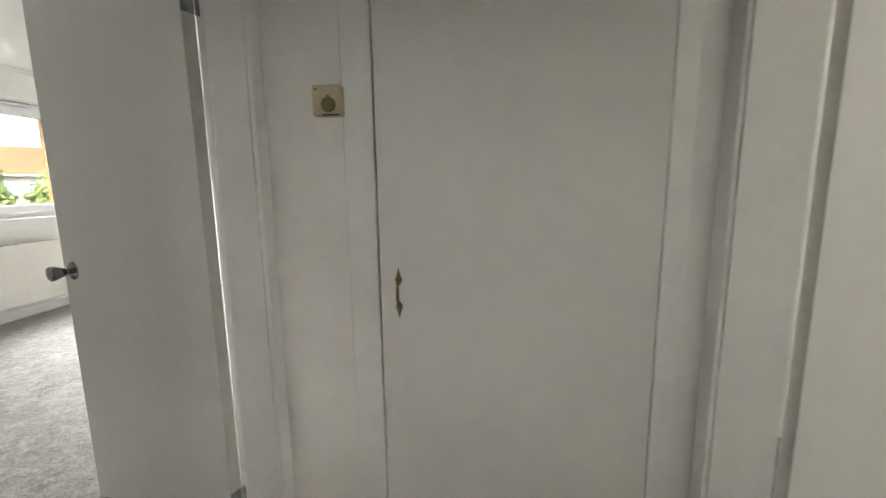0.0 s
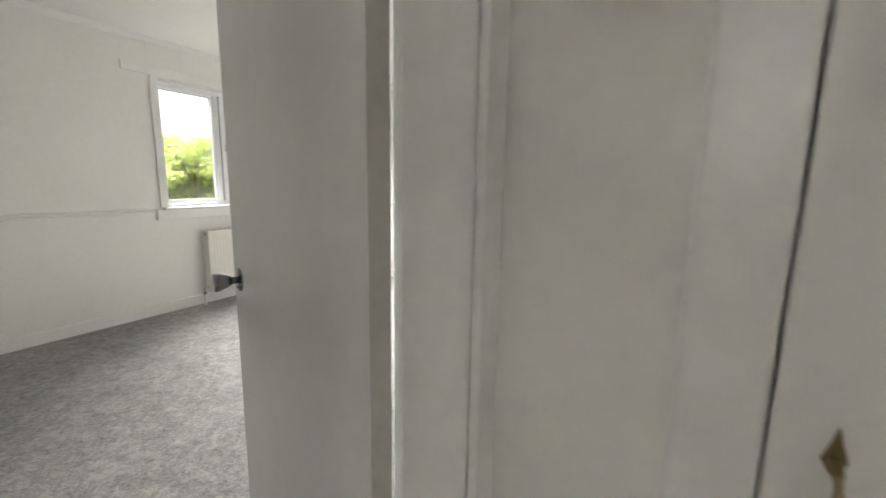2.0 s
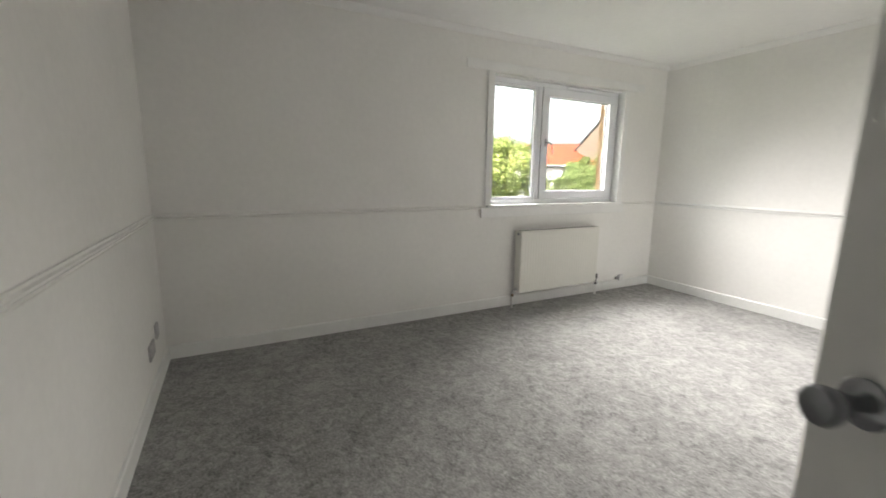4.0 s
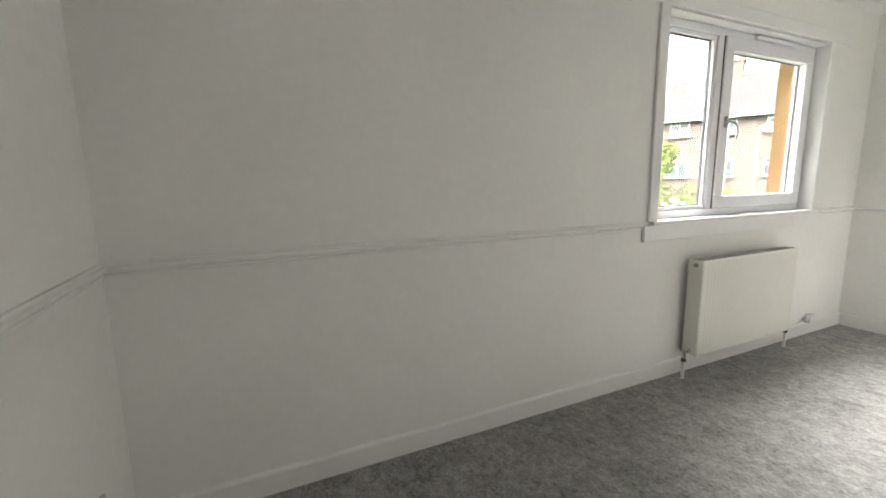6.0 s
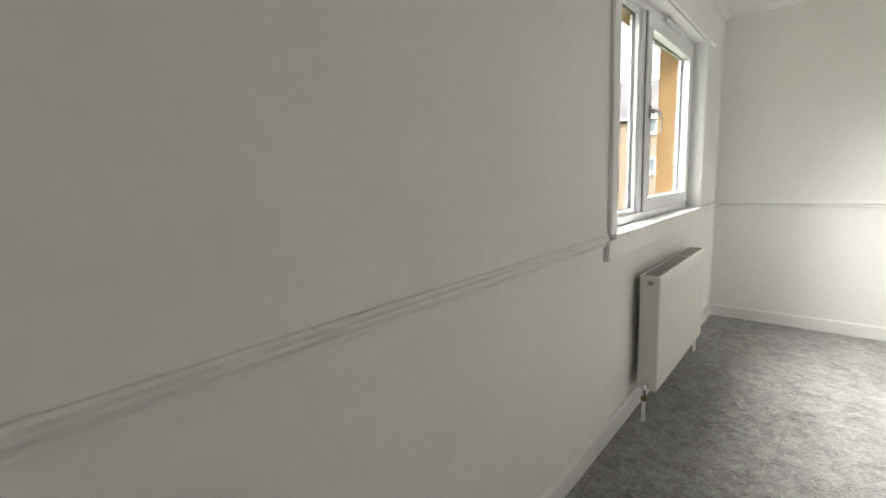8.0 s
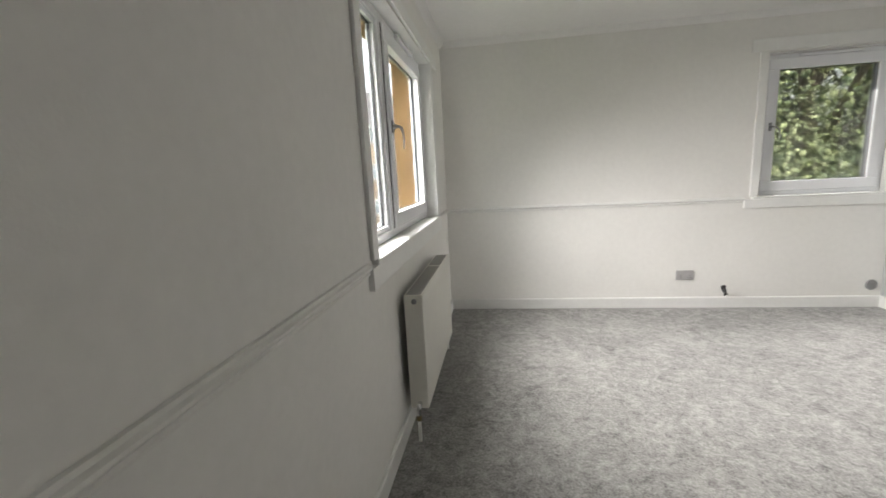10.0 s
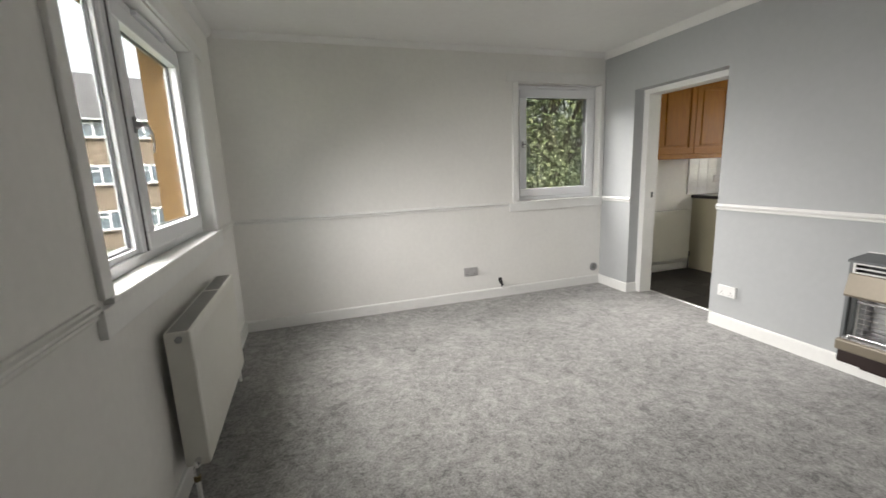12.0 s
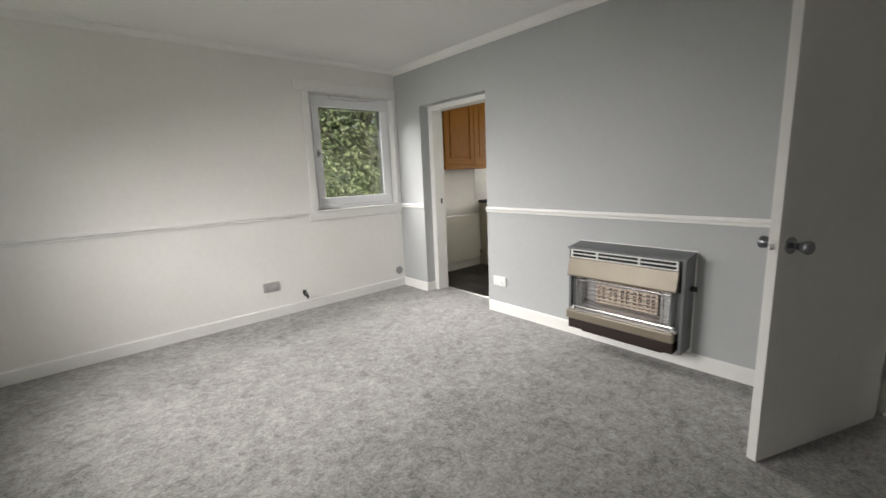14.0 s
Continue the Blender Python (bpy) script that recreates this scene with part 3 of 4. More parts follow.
def thermostat():
    t = tagged(empty("thermostat", pose(-0.487, CY, 1.502)), "cream plastic room thermostat with a round dial on the wall", "thermostat")
    part("body", boxes((-0.041, 0.041, -0.036, 0.0, -0.041, 0.041), bevel=0.005), CREAM, t)
    part("dial", lathe([(0.0195, -0.036), (0.0195, -0.044), (0.0175, -0.047), (0.003, -0.048)], "y", (0.006, 0, -0.012), 28), DIAL, t, "olive brown dial", smooth=True)
    part("pointer", boxes((0.0035, 0.0085, -0.044, -0.036, 0.006, 0.0125)), DIAL, t)
    # No slot is cut; a black strip paints its shade.
    part("slot", boxes((-0.012, 0.034, -0.0365, -0.030, -0.0405, -0.0375)), BLACK, t, "black strip painted as the shade in a slot")
    part("mark", boxes((-0.034, -0.024, -0.0364, -0.035, 0.028, 0.031)), BLACK, t, "small dark mark")


thermostat()


# ---- things of the living room ----
def radiator():
    """A double-panel radiator on the west wall: fluted front, side cheeks, top grille, valves and pipes."""
    y0, y1, z0, z1 = 3.80, 4.805, 0.147, 0.743
    xb, xf = -4.525, -4.430
    r = tagged(empty("radiator", pose(xb, (y0 + y1) / 2, 0)), "cream-white double-panel radiator under the window", "radiator")
    r_inv = pose(-xb, -(y0 + y1) / 2, 0)

    def add(name, bm, m, parent=None, label="", smooth=False):
        bm.transform(r_inv)
        return part(name, bm, m, parent or r, label, smooth)
    # pressed front: shallow vertical channels between plain top and bottom bands
    bm = bmesh.new()
    n = 30
    step = (y1 - y0 - 0.06) / n
    ys, ds = [y0, y0 + 0.006, y0 + 0.03], [-0.006, 0, 0]
    for i in range(n):
        a = y0 + 0.03 + i * step
        for f, d in ((0.15, 0), (0.32, -0.0035), (0.68, -0.0035), (0.85, 0)):
            ys.append(a + f * step)
            ds.append(d)
    ys += [y1 - 0.03, y1 - 0.006, y1]
    ds += [0, 0, -0.006]
    rows = [(z0, 0.0, -0.010), (z0 + 0.008, 0.0, 0.0), (z0 + 0.045, 0.0, 0.0), (z0 + 0.065, 1.0, 0.0), (z1 - 0.065, 1.0, 0.0), (z1 - 0.045, 0.0, 0.0), (z1 - 0.008, 0.0, 0.0), (z1, 0.0, -0.010)]
    grid = []
    for z, k, off in rows:
        grid.append([bm.verts.new((xf + off + (d if (d == -0.006) else d * k), y, z)) for y, d in zip(ys, ds)])
    for a, b in zip(grid, grid[1:]):
        for i in range(len(a) - 1):
            bm.faces.new((a[i], a[i + 1], b[i + 1], b[i]))
    add("front_panel", bm, RAD, smooth=True)
    add("back_panel", boxes((xb, xb + 0.016, y0 + 0.004, y1 - 0.004, z0 + 0.01, z1 - 0.012), (xf - 0.024, xf - 0.010, y0 + 0.004, y1 - 0.004, z0 + 0.008, z1 - 0.014), bevel=0.004), RAD)
    for a in (y0 - 0.001, y1 - 0.002):
        add("side_cheek", boxes((xb + 0.002, xf - 0.004, a, a + 0.003, z0 + 0.004, z1 - 0.002)), RAD)
    g = boxes((xb + 0.002, xf - 0.004, y0 + 0.002, y0 + 0.008, z1 - 0.004, z1), (xb + 0.002, xf - 0.004, y1 - 0.008, y1 - 0.002, z1 - 0.004, z1), (xb + 0.002, xb + 0.008, y0, y1, z1 - 0.004, z1), (xf - 0.012, xf - 0.004, y0, y1, z1 - 0.004, z1), (xb, xf - 0.004, 4.44, 4.452, z1 - 0.004, z1 + 0.0005))
    add("grille_frame", g, RAD)
    bars = bmesh.new()
    for i in range(60):
        y = y0 + 0.014 + i * (y1 - y0 - 0.028) / 59
        box(bars, xb + 0.006, xf - 0.010, y, y + 0.010, z1 - 0.0035, z1 - 0.0015)
    add("top_grille", bars, RADGR, label="grey slotted top grille")
    add("vent_plug", lathe([(0.013, 0.0), (0.013, -0.010), (0.008, -0.012), (0.003, -0.013)], "y", (xb + 0.052, y0 - 0.001, z1 - 0.030)), HANDLE, smooth=True)
    for a in (y0 + 0.18, y1 - 0.21):
        add("bracket", boxes((W, xb, a, a + 0.03, 0.25, 0.68)), RAD)
    for s, y, lab in ((-1, y0, "lockshield"), (1, y1, "wheelhead")):
        v = add("valve", tube([(xb + 0.05, y, z0 + 0.03), (xb + 0.05, y + s * 0.03, z0 + 0.03), (xb + 0.05, y + s * 0.045, z0 + 0.022), (xb + 0.05, y + s * 0.048, z0 - 0.01)], [0.012, 0.012, 0.012, 0.010], 12), CHROME, label="chrome radiator valve", smooth=True)
        add("valve_nut", tube([(xb + 0.05, y + s * 0.048, z0 - 0.012), (xb + 0.05, y + s * 0.048, z0 - 0.034)], 0.014, 6), BRASS if s < 0 else BLACK, v)
        add("pipe", tube([(xb + 0.05, y + s * 0.048, z0 - 0.03), (xb + 0.05, y + s * 0.048, 0.0)], 0.0095, 12), GLOSS, v, "white painted pipe", smooth=True)
        if s > 0:
            add("valve_head", lathe([(0.012, z0 + 0.03), (0.017, z0 + 0.035), (0.016, z0 + 0.075), (0.010, z0 + 0.08)], "z", (xb + 0.05, y + s * 0.048, 0)), BLACK, v, "dark valve head", smooth=True)


radiator()


def socket(name, m, w, h, material, label, holes=2, depth=0.011):
    """A wall plate; local x along the wall, y out of it (towards minus)."""
    s = tagged(empty(name, m), label, "socket")
    part("plate", boxes((-w / 2, w / 2, -depth, 0, -h / 2, h / 2), bevel=0.003), material, s)
    for i in range(holes):
        cx = (i - (holes - 1) / 2) * w * 0.5
        # Pin holes are black blocks, the shade inside them put into colour.
        for dx, dz, a, b in ((0, -0.004, 0.004, 0.008), (-0.011, -0.024, 0.007, 0.004), (0.011, -0.024, 0.007, 0.004)):
            part("pin_hole_shade", boxes((cx + dx - a / 2, cx + dx + a / 2, -depth - 0.0006, -depth + 0.001, dz - b / 2, dz + b / 2)), BLACK, s)
        part("rocker", boxes((cx - 0.022, cx - 0.008, -depth - 0.003, -depth, 0.014, 0.030), bevel=0.001), material, s)
    return s


socket("double_socket", pose(-2.427, N, 0.305), 0.146, 0.086, BRUSHED, "brushed metal double socket on the white wall above the skirting")
socket("double_socket", pose(E, 4.288, 0.303, 0, 0, -90), 0.146, 0.086, SOCKET, "white plastic double socket on the grey wall", depth=0.016)
socket("double_socket", pose(-4.04, S, 0.27, 0, 0, 180), 0.146, 0.086, BRUSHED, "grey metal double socket low on the white wall")
socket("aerial_plate", pose(-4.24, S, 0.315, 0, 0, 180), 0.086, 0.086, BRUSHED, "grey metal aerial plate low on the white wall", 0)


def phone_box():
    t = tagged(empty("phone_point", pose(W + 0.016, 5.30, 0.13, 0, 0, 90)), "small white telephone socket and plug above the skirting", "phone socket")
    part("body", boxes((-0.034, 0.034, -0.028, 0, -0.034, 0.034), bevel=0.004), SOCKET, t)
    part("plug", boxes((-0.075, -0.036, -0.022, 0, -0.02, 0.012), bevel=0.004), GREYP, t, "grey cable plug")


phone_box()


def vent():
    v = tagged(empty("wall_vent", pose(-0.935, N, 0.193)), "round grey louvred air vent on the white wall", "air vent")
    part("rim", lathe([(0.046, 0.0), (0.046, -0.006), (0.042, -0.010), (0.036, -0.010), (0.036, 0.0)], "y", seg=32), GREYP, v, smooth=True)
    # Flat black disc gives the slats their shaded gaps by colour.
    part("back", lathe([(0.037, -0.0005), (0.037, -0.002)], "y", seg=32), BLACK, v, "black disc painted as the shade behind the slats")
    for i in range(6):
        z = -0.030 + i * 0.012
        half = math.sqrt(0.037 ** 2 - z * z)
        part("slat", prism([(-0.010, z - 0.003), (-0.008, z - 0.005), (-0.002, z + 0.002), (-0.003, z + 0.004)], "x", -half, half), GREYP, v)


vent()


def cable_stub():
    c = tagged(empty("cable_stub", pose(-2.12, N, 0.19) @ Matrix.Diagonal((1.35, 1.35, 1.35, 1))), "bent black cable end and clip sticking out above the skirting", "cable")
    part("loop", tube([(0.03, 0, -0.06), (0.02, -0.03, -0.03), (0.0, -0.06, 0.0), (-0.02, -0.075, 0.022), (-0.032, -0.08, 0.02), (-0.02, -0.08, -0.008), (0.012, -0.06, -0.032)], 0.0065, 8), CABLE, c, smooth=True)
    part("ferrule", tube([(-0.034, -0.082, 0.024), (-0.012, -0.084, 0.026)], 0.009, 10), CABLE, c, smooth=True)
    part("tail", tube([(0.03, 0, -0.06), (0.045, -0.02, -0.070), (0.06, -0.025, -0.074)], 0.005, 8), GLOSS, c, "white cable tail", smooth=True)


cable_stub()


def gas_fire():
    """A wall-hung gas fire: grey case, bright top louvre, taupe panels, chrome firebox with radiants and a wire guard. Local x along the wall, -y into the room."""
    f = tagged(empty("gas_fire", pose(E, 3.074, -0.014, 0, 0, -90)), "gas fire with taupe panels and chrome firebox on grey wall", "gas fire")
    hw = 0.392
    part("backplate", boxes((-hw - 0.004, hw + 0.008, -0.006, 0, 0.115, 0.782), bevel=0.002), GLOSS, f, "white painted edge")
    case = bmesh.new()
    box(case, -hw, -hw + 0.020, -0.172, -0.006, 0.146, 0.752, bevel=0.003)
    box(case, hw - 0.020, hw, -0.172, -0.006, 0.146, 0.752, bevel=0.003)
    box(case, -hw + 0.020, hw - 0.020, -0.030, -0.006, 0.118, 0.752)
    part("case", case, FIREB, f, "dark grey enamel case")
    part("case_top", prism([(-0.006, 0.777), (-0.178, 0.757), (-0.184, 0.750), (-0.184, 0.742), (-0.006, 0.742)], "x", -hw - 0.004, hw + 0.004), FIREB, f)
    # Solid black block: the shade between the louvre bars put into colour.
    part("louvre_shade", boxes((-hw + 0.026, hw - 0.026, -0.120, -0.031, 0.672, 0.741)), BLACK, f, "black block painted as the shade behind the louvre")
    lv = bmesh.new()
    x0, x1 = -hw + 0.022, hw - 0.040
    for z in (0.680, 0.706, 0.732):
        box(lv, x0, x1, -0.182, -0.166, z, z + 0.008, bevel=0.002)
    w3 = x1 - x0
    for k in (0.0, 0.265, 0.665, 0.985):
        box(lv, x0 + k * w3, x0 + k * w3 + 0.012, -0.1815, -0.1665, 0.682, 0.738, bevel=0.002)
    part("louvre", lv, GLOSS, f, "white louvre bars")
    part("upper_panel", prism([(-0.174, 0.680), (-0.186, 0.676), (-0.214, 0.560), (-0.210, 0.548), (-0.160, 0.548), (-0.160, 0.680)], "x", -hw + 0.012, hw - 0.034), TAUPE, f, "taupe enamel hood panel")
    # firebox: polished back and cheeks round the radiants, bright rails at top and bottom
    part("firebox", boxes((-hw + 0.03, hw - 0.03, -0.060, -0.031, 0.29, 0.548)), REFLECT, f, "polished reflector")
    for s in (-1, 1):
        part("firebox_side", prism([(-0.060, 0.29), (-0.150, 0.29), (-0.150, 0.548), (-0.060, 0.548)], "x", s * 0.300, s * (hw - 0.022)) if s > 0 else prism([(-0.060, 0.29), (-0.150, 0.29), (-0.150, 0.548), (-0.060, 0.548)], "x", -hw + 0.022, -0.300), REFLECT, f)
        part("reflector_wing", boxes((s * 0.262 - 0.038, s * 0.262 + 0.038, -0.088, -0.061, 0.345, 0.515), bevel=0.006), REFLECT, f, "dull steel wing beside the radiants")
        part("glass_corner", boxes((s * (hw - 0.050) - 0.016, s * (hw - 0.050) + 0.016, -0.186, -0.182, 0.29, 0.548)), GLASS, f, "clear side glass")
    part("hearth_tray", prism([(-0.061, 0.345), (-0.188, 0.300), (-0.188, 0.286), (-0.061, 0.286)], "x", -hw + 0.024, hw - 0.024), REFLECT, f, "dull steel tray")
    for s in (-1, 1):
        part("corner_cap", lathe([(0.016, 0.286), (0.017, 0.300), (0.012, 0.312), (0.003, 0.314)], "z", (s * (hw - 0.050), -0.182, 0), 14), CHROME, f, "bright cap below the side glass", smooth=True)
    part("top_reflector", prism([(-0.061, 0.548), (-0.170, 0.548), (-0.170, 0.540), (-0.061, 0.515)], "x", -hw + 0.024, hw - 0.024), CHROME, f)
    part("top_rail", tube([(-0.335, -0.178, 0.522), (0.335, -0.178, 0.522)], 0.006, 8), CHROME, f, smooth=True)
    part("bottom_rail", tube([(-0.345, -0.188, 0.318), (0.345, -0.188, 0.318)], 0.006, 8), CHROME, f, smooth=True)
    part("radiant_back", boxes((-0.215, 0.215, -0.066, -0.061, 0.352, 0.508)), SCORCH, f, "scorched brown clay behind the radiants")
    for i in range(5):
        cx = -0.172 + i * 0.086
        r = part("radiant", boxes((cx - 0.040, cx + 0.040, -0.098, -0.088, 0.350, 0.360)), RADIANT, f, "pale fireclay radiant")
        part("radiant_cap", boxes((cx - 0.040, cx + 0.040, -0.098, -0.088, 0.500, 0.510)), RADIANT, r)
        for zz in range(5):
            z = 0.376 + zz * 0.025
            part("radiant_bar", boxes((cx - 0.039, cx + 0.039, -0.096, -0.086, z - 0.004, z + 0.008)), RADIANT, r)
        for xx in (-0.042, -0.006, 0.030):
            part("radiant_post", boxes((cx + xx, cx + xx + 0.012, -0.100, -0.067, 0.350, 0.510)), RADIANT, r)
    for i in range(7):
        z = 0.340 + i * 0.029
        part("guard_wire", tube([(-0.325, -0.150, z), (-0.315, -0.176, z), (0, -0.184, z), (0.315, -0.176, z), (0.325, -0.150, z)], 0.0028, 6), CHROME, f)
    for x in (-0.318, 0.280, 0.318):
        part("guard_post", tube([(x, -0.180, 0.30), (x, -0.180, 0.545)], 0.0045, 8), CHROME, f, smooth=True)
    part("lower_panel", boxes((-hw + 0.002, hw - 0.034, -0.214, -0.10, 0.222, 0.288), bevel=0.010), TAUPE, f, "taupe enamel lower panel")
    part("plinth", boxes((-hw + 0.020, hw - 0.038, -0.206, -0.02, 0.152, 0.2215), (-hw + 0.12, hw - 0.10, -0.190, -0.04, 0.136, 0.152), bevel=0.004), BROWN, f, "dark brown plinth")
    kn = part("control_knob", lathe([(0.016, 0.0), (0.018, 0.008), (0.016, 0.022), (0.004, 0.024)], "x", (hw, -0.060, 0.555)), BLACK, f, "black control knob", smooth=True)
    part("knob_grip", boxes((hw + 0.020, hw + 0.034, -0.064, -0.056, 0.537, 0.571), bevel=0.002), BLACK, kn)
    # Black strip on the case, painted for the shade inside a slot.
    part("side_slot_shade", boxes((hw - 0.0005, hw + 0.001, -0.063, -0.058, 0.30, 0.53)), BLACK, f, "black strip painted as the shade in a side slot")


gas_fire()


# ---- kitchen beyond the opening ----
def kitchen_lining():
    d = tagged(empty("door_frame_3"), "white gloss-painted lining of the kitchen opening", "door frame", kind="structure")
    part("jamb", boxes((-0.742, -0.598, 5.305, KY1 - 0.0005, 0, 1.965), bevel=0.003), GLOSS, d)
    part("jamb", boxes((-0.742, -0.598, KY0 + 0.0005, 4.50, 0, 1.965), bevel=0.003), GLOSS, d)
    part("head", boxes((-0.742, -0.598, KY0 + 0.0005, KY1 - 0.0005, 1.9655, KZ - 0.0005), bevel=0.003), GLOSS, d)
    part("keeper", boxes((-0.664, -0.640, 5.303, 5.3055, 0.98, 1.035)), KNOB, d, "dark metal latch keeper")
    part("threshold_strip", prism([(-0.612, 0.0), (-0.578, 0.0), (-0.583, 0.005), (-0.607, 0.005)], "y", 4.50, 5.305), STRIP, d, "bright aluminium threshold strip")
    structure("trim_threshold", prism([(-0.770, 0.0), (-0.735, 0.0), (-0.740, 0.006), (-0.765, 0.006)], "y", 1.022, 1.813), STRIP, "bright aluminium threshold strip", "threshold")


kitchen_lining()


def wall_cabinet():
    c = tagged(empty("wall_cabinet", pose(-0.35, KN, 1.37)), "oak wall cabinet with panelled doors", "wall cabinet")
    part("body", boxes((0, 1.0, -0.30, 0, 0.02, 0.80)), OAK, c)
    for i in range(2):
        x0 = i * 0.5 + 0.002
        bm = bmesh.new()
        for a, b, p, q in ((x0, x0 + 0.496, 0.03, 0.10), (x0, x0 + 0.496, 0.73, 0.80), (x0, x0 + 0.07, 0.10, 0.73), (x0 + 0.426, x0 + 0.496, 0.10, 0.73)):
            box(bm, a, b, -0.322, -0.301, p, q, bevel=0.004)
        d = part("cabinet_door", bm, OAK, c)
        part("door_panel", boxes((x0 + 0.0702, x0 + 0.4258, -0.312, -0.302, 0.1002, 0.7298), bevel=0.0), OAK, d)
        part("raised_field", boxes((x0 + 0.095, x0 + 0.401, -0.319, -0.312, 0.125, 0.705), bevel=0.006), OAK, d)
    part("pelmet", boxes((0, 1.0, -0.318, -0.285, -0.022, 0.026), bevel=0.004), OAK, c)
    part("cornice", boxes((0, 1.0, -0.330, -0.01, 0.8005, 0.83), bevel=0.006), OAK, c)
    return c


wall_cabinet()


def kitchen_things():
    r = tagged(empty("panel_radiator", pose(-0.185, KN, 0)), "plain white panel radiator on the kitchen wall", "radiator")
    part("panel", boxes((0, 0.645, -0.085, -0.060, 0.145, 0.752), bevel=0.008), RAD, r)
    part("top_rail", boxes((0.005, 0.640, -0.060, -0.02, 0.732, 0.750), bevel=0.003), RADGR, r)
    for a in (0.15, 0.54):
        part("bracket", boxes((a, a + 0.03, -0.06, 0, 0.2, 0.7)), RAD, r)
    part("valve", tube([(0.645, -0.05, 0.17), (0.675, -0.05, 0.17), (0.68, -0.05, 0.16), (0.68, -0.05, 0.0)], 0.009), CHROME, r, smooth=True)
    part("valve_head", lathe([(0.014, 0.165), (0.017, 0.175), (0.016, 0.22), (0.01, 0.225)], "z", (0.68, -0.05, 0)), BLACK, r, smooth=True)
    structure("baseboard_kitchen", prism([(KN, 0), (KN - 0.015, 0), (KN - 0.015, 0.09), (KN, 0.095)], "x", -0.598, 0.555), GLOSS, "white skirting board", "skirting")
    u = tagged(empty("base_unit", pose(0.555, KN, 0)), "cream kitchen base unit", "kitchen unit")
    part("end_panel", boxes((0, 0.018, -1.3, 0, 0.0, 0.878), bevel=0.001), UNITC, u)
    part("body", boxes((0.019, 0.58, -1.29, 0, 0.10, 0.876)), UNITC, u)
    tagged(part("worktop", boxes((0.525, 1.16, KN - 1.32, KN, 0.879, 0.919), bevel=0.008), WORKTOP), "dark laminate worktop on the base unit", "worktop")
    socket("double_socket", pose(0.93, KN - 0.012, 1.10), 0.146, 0.086, BRUSHED, "brushed metal double socket on the white tiles")


kitchen_things()


# ---- outside ----
GZ = -2.8
structure("ground", boxes((-400, 400, -400, 400, GZ - 0.5, GZ)), GRASS, "grass and garden ground round the houses", "ground")


LOBES = ((-0.8, 0, 0), (-0.55, -0.75, 0.2), (-0.1, -0.42, 0.0), (0.35, -0.95, 0.3), (0.35, -0.3, 0.05), (1.0, 0, 0.35), (0.35, 0.3, 0.05), (0.35, 0.95, 0.3), (-0.1, 0.42, 0.0), (-0.55, 0.75, 0.2), (-0.6, 0.2, 0.05))


def leaf_cloud(centres, count, size, rng, squash=0.75, lobed=False):
    """Many small bent leaves scattered through overlapping clumps, joined into one mesh."""
    verts, faces = [], []
    for k in range(count):
        cx, cy, cz, r = centres[k % len(centres)]
        d = Vector((rng.gauss(0, 1), rng.gauss(0, 1), rng.gauss(0, 1))).normalized()
        rad = r * (rng.random() ** 0.4)
        p = Vector((cx + d.x * rad, cy + d.y * rad, cz + d.z * rad * squash))
        out = Vector((d.x, d.y, d.z + 0.5)) + Vector((rng.uniform(-1, 1), rng.uniform(-1, 1), rng.uniform(-1, 1))) * 0.8
        out.normalize()
        a = out.cross(Vector((rng.uniform(-1, 1), rng.uniform(-1, 1), rng.uniform(-1, 1)))).normalized()
        b = out.cross(a)
        s = size * rng.uniform(0.6, 1.35)
        i = len(verts)
        if lobed:
            # a five-lobed leaf, its tips drooping
            for u, v, w in LOBES:
                verts.append(tuple(p + a * s * u + b * s * v - out * s * w))
            faces += [(i, i + k, i + k + 1) for k in range(1, 10)]
            continue
        verts += [tuple(p - a * s), tuple(p + b * s * 0.62 - a * 0.1 * s), tuple(p + a * s - out * s * 0.35), tuple(p - b * s * 0.62 - a * 0.1 * s)]
        faces += [(i, i + 1, i + 2), (i, i + 2, i + 3)]
    me = bpy.data.meshes.new("crown")
    me.from_pydata(verts, [], faces)
    return me


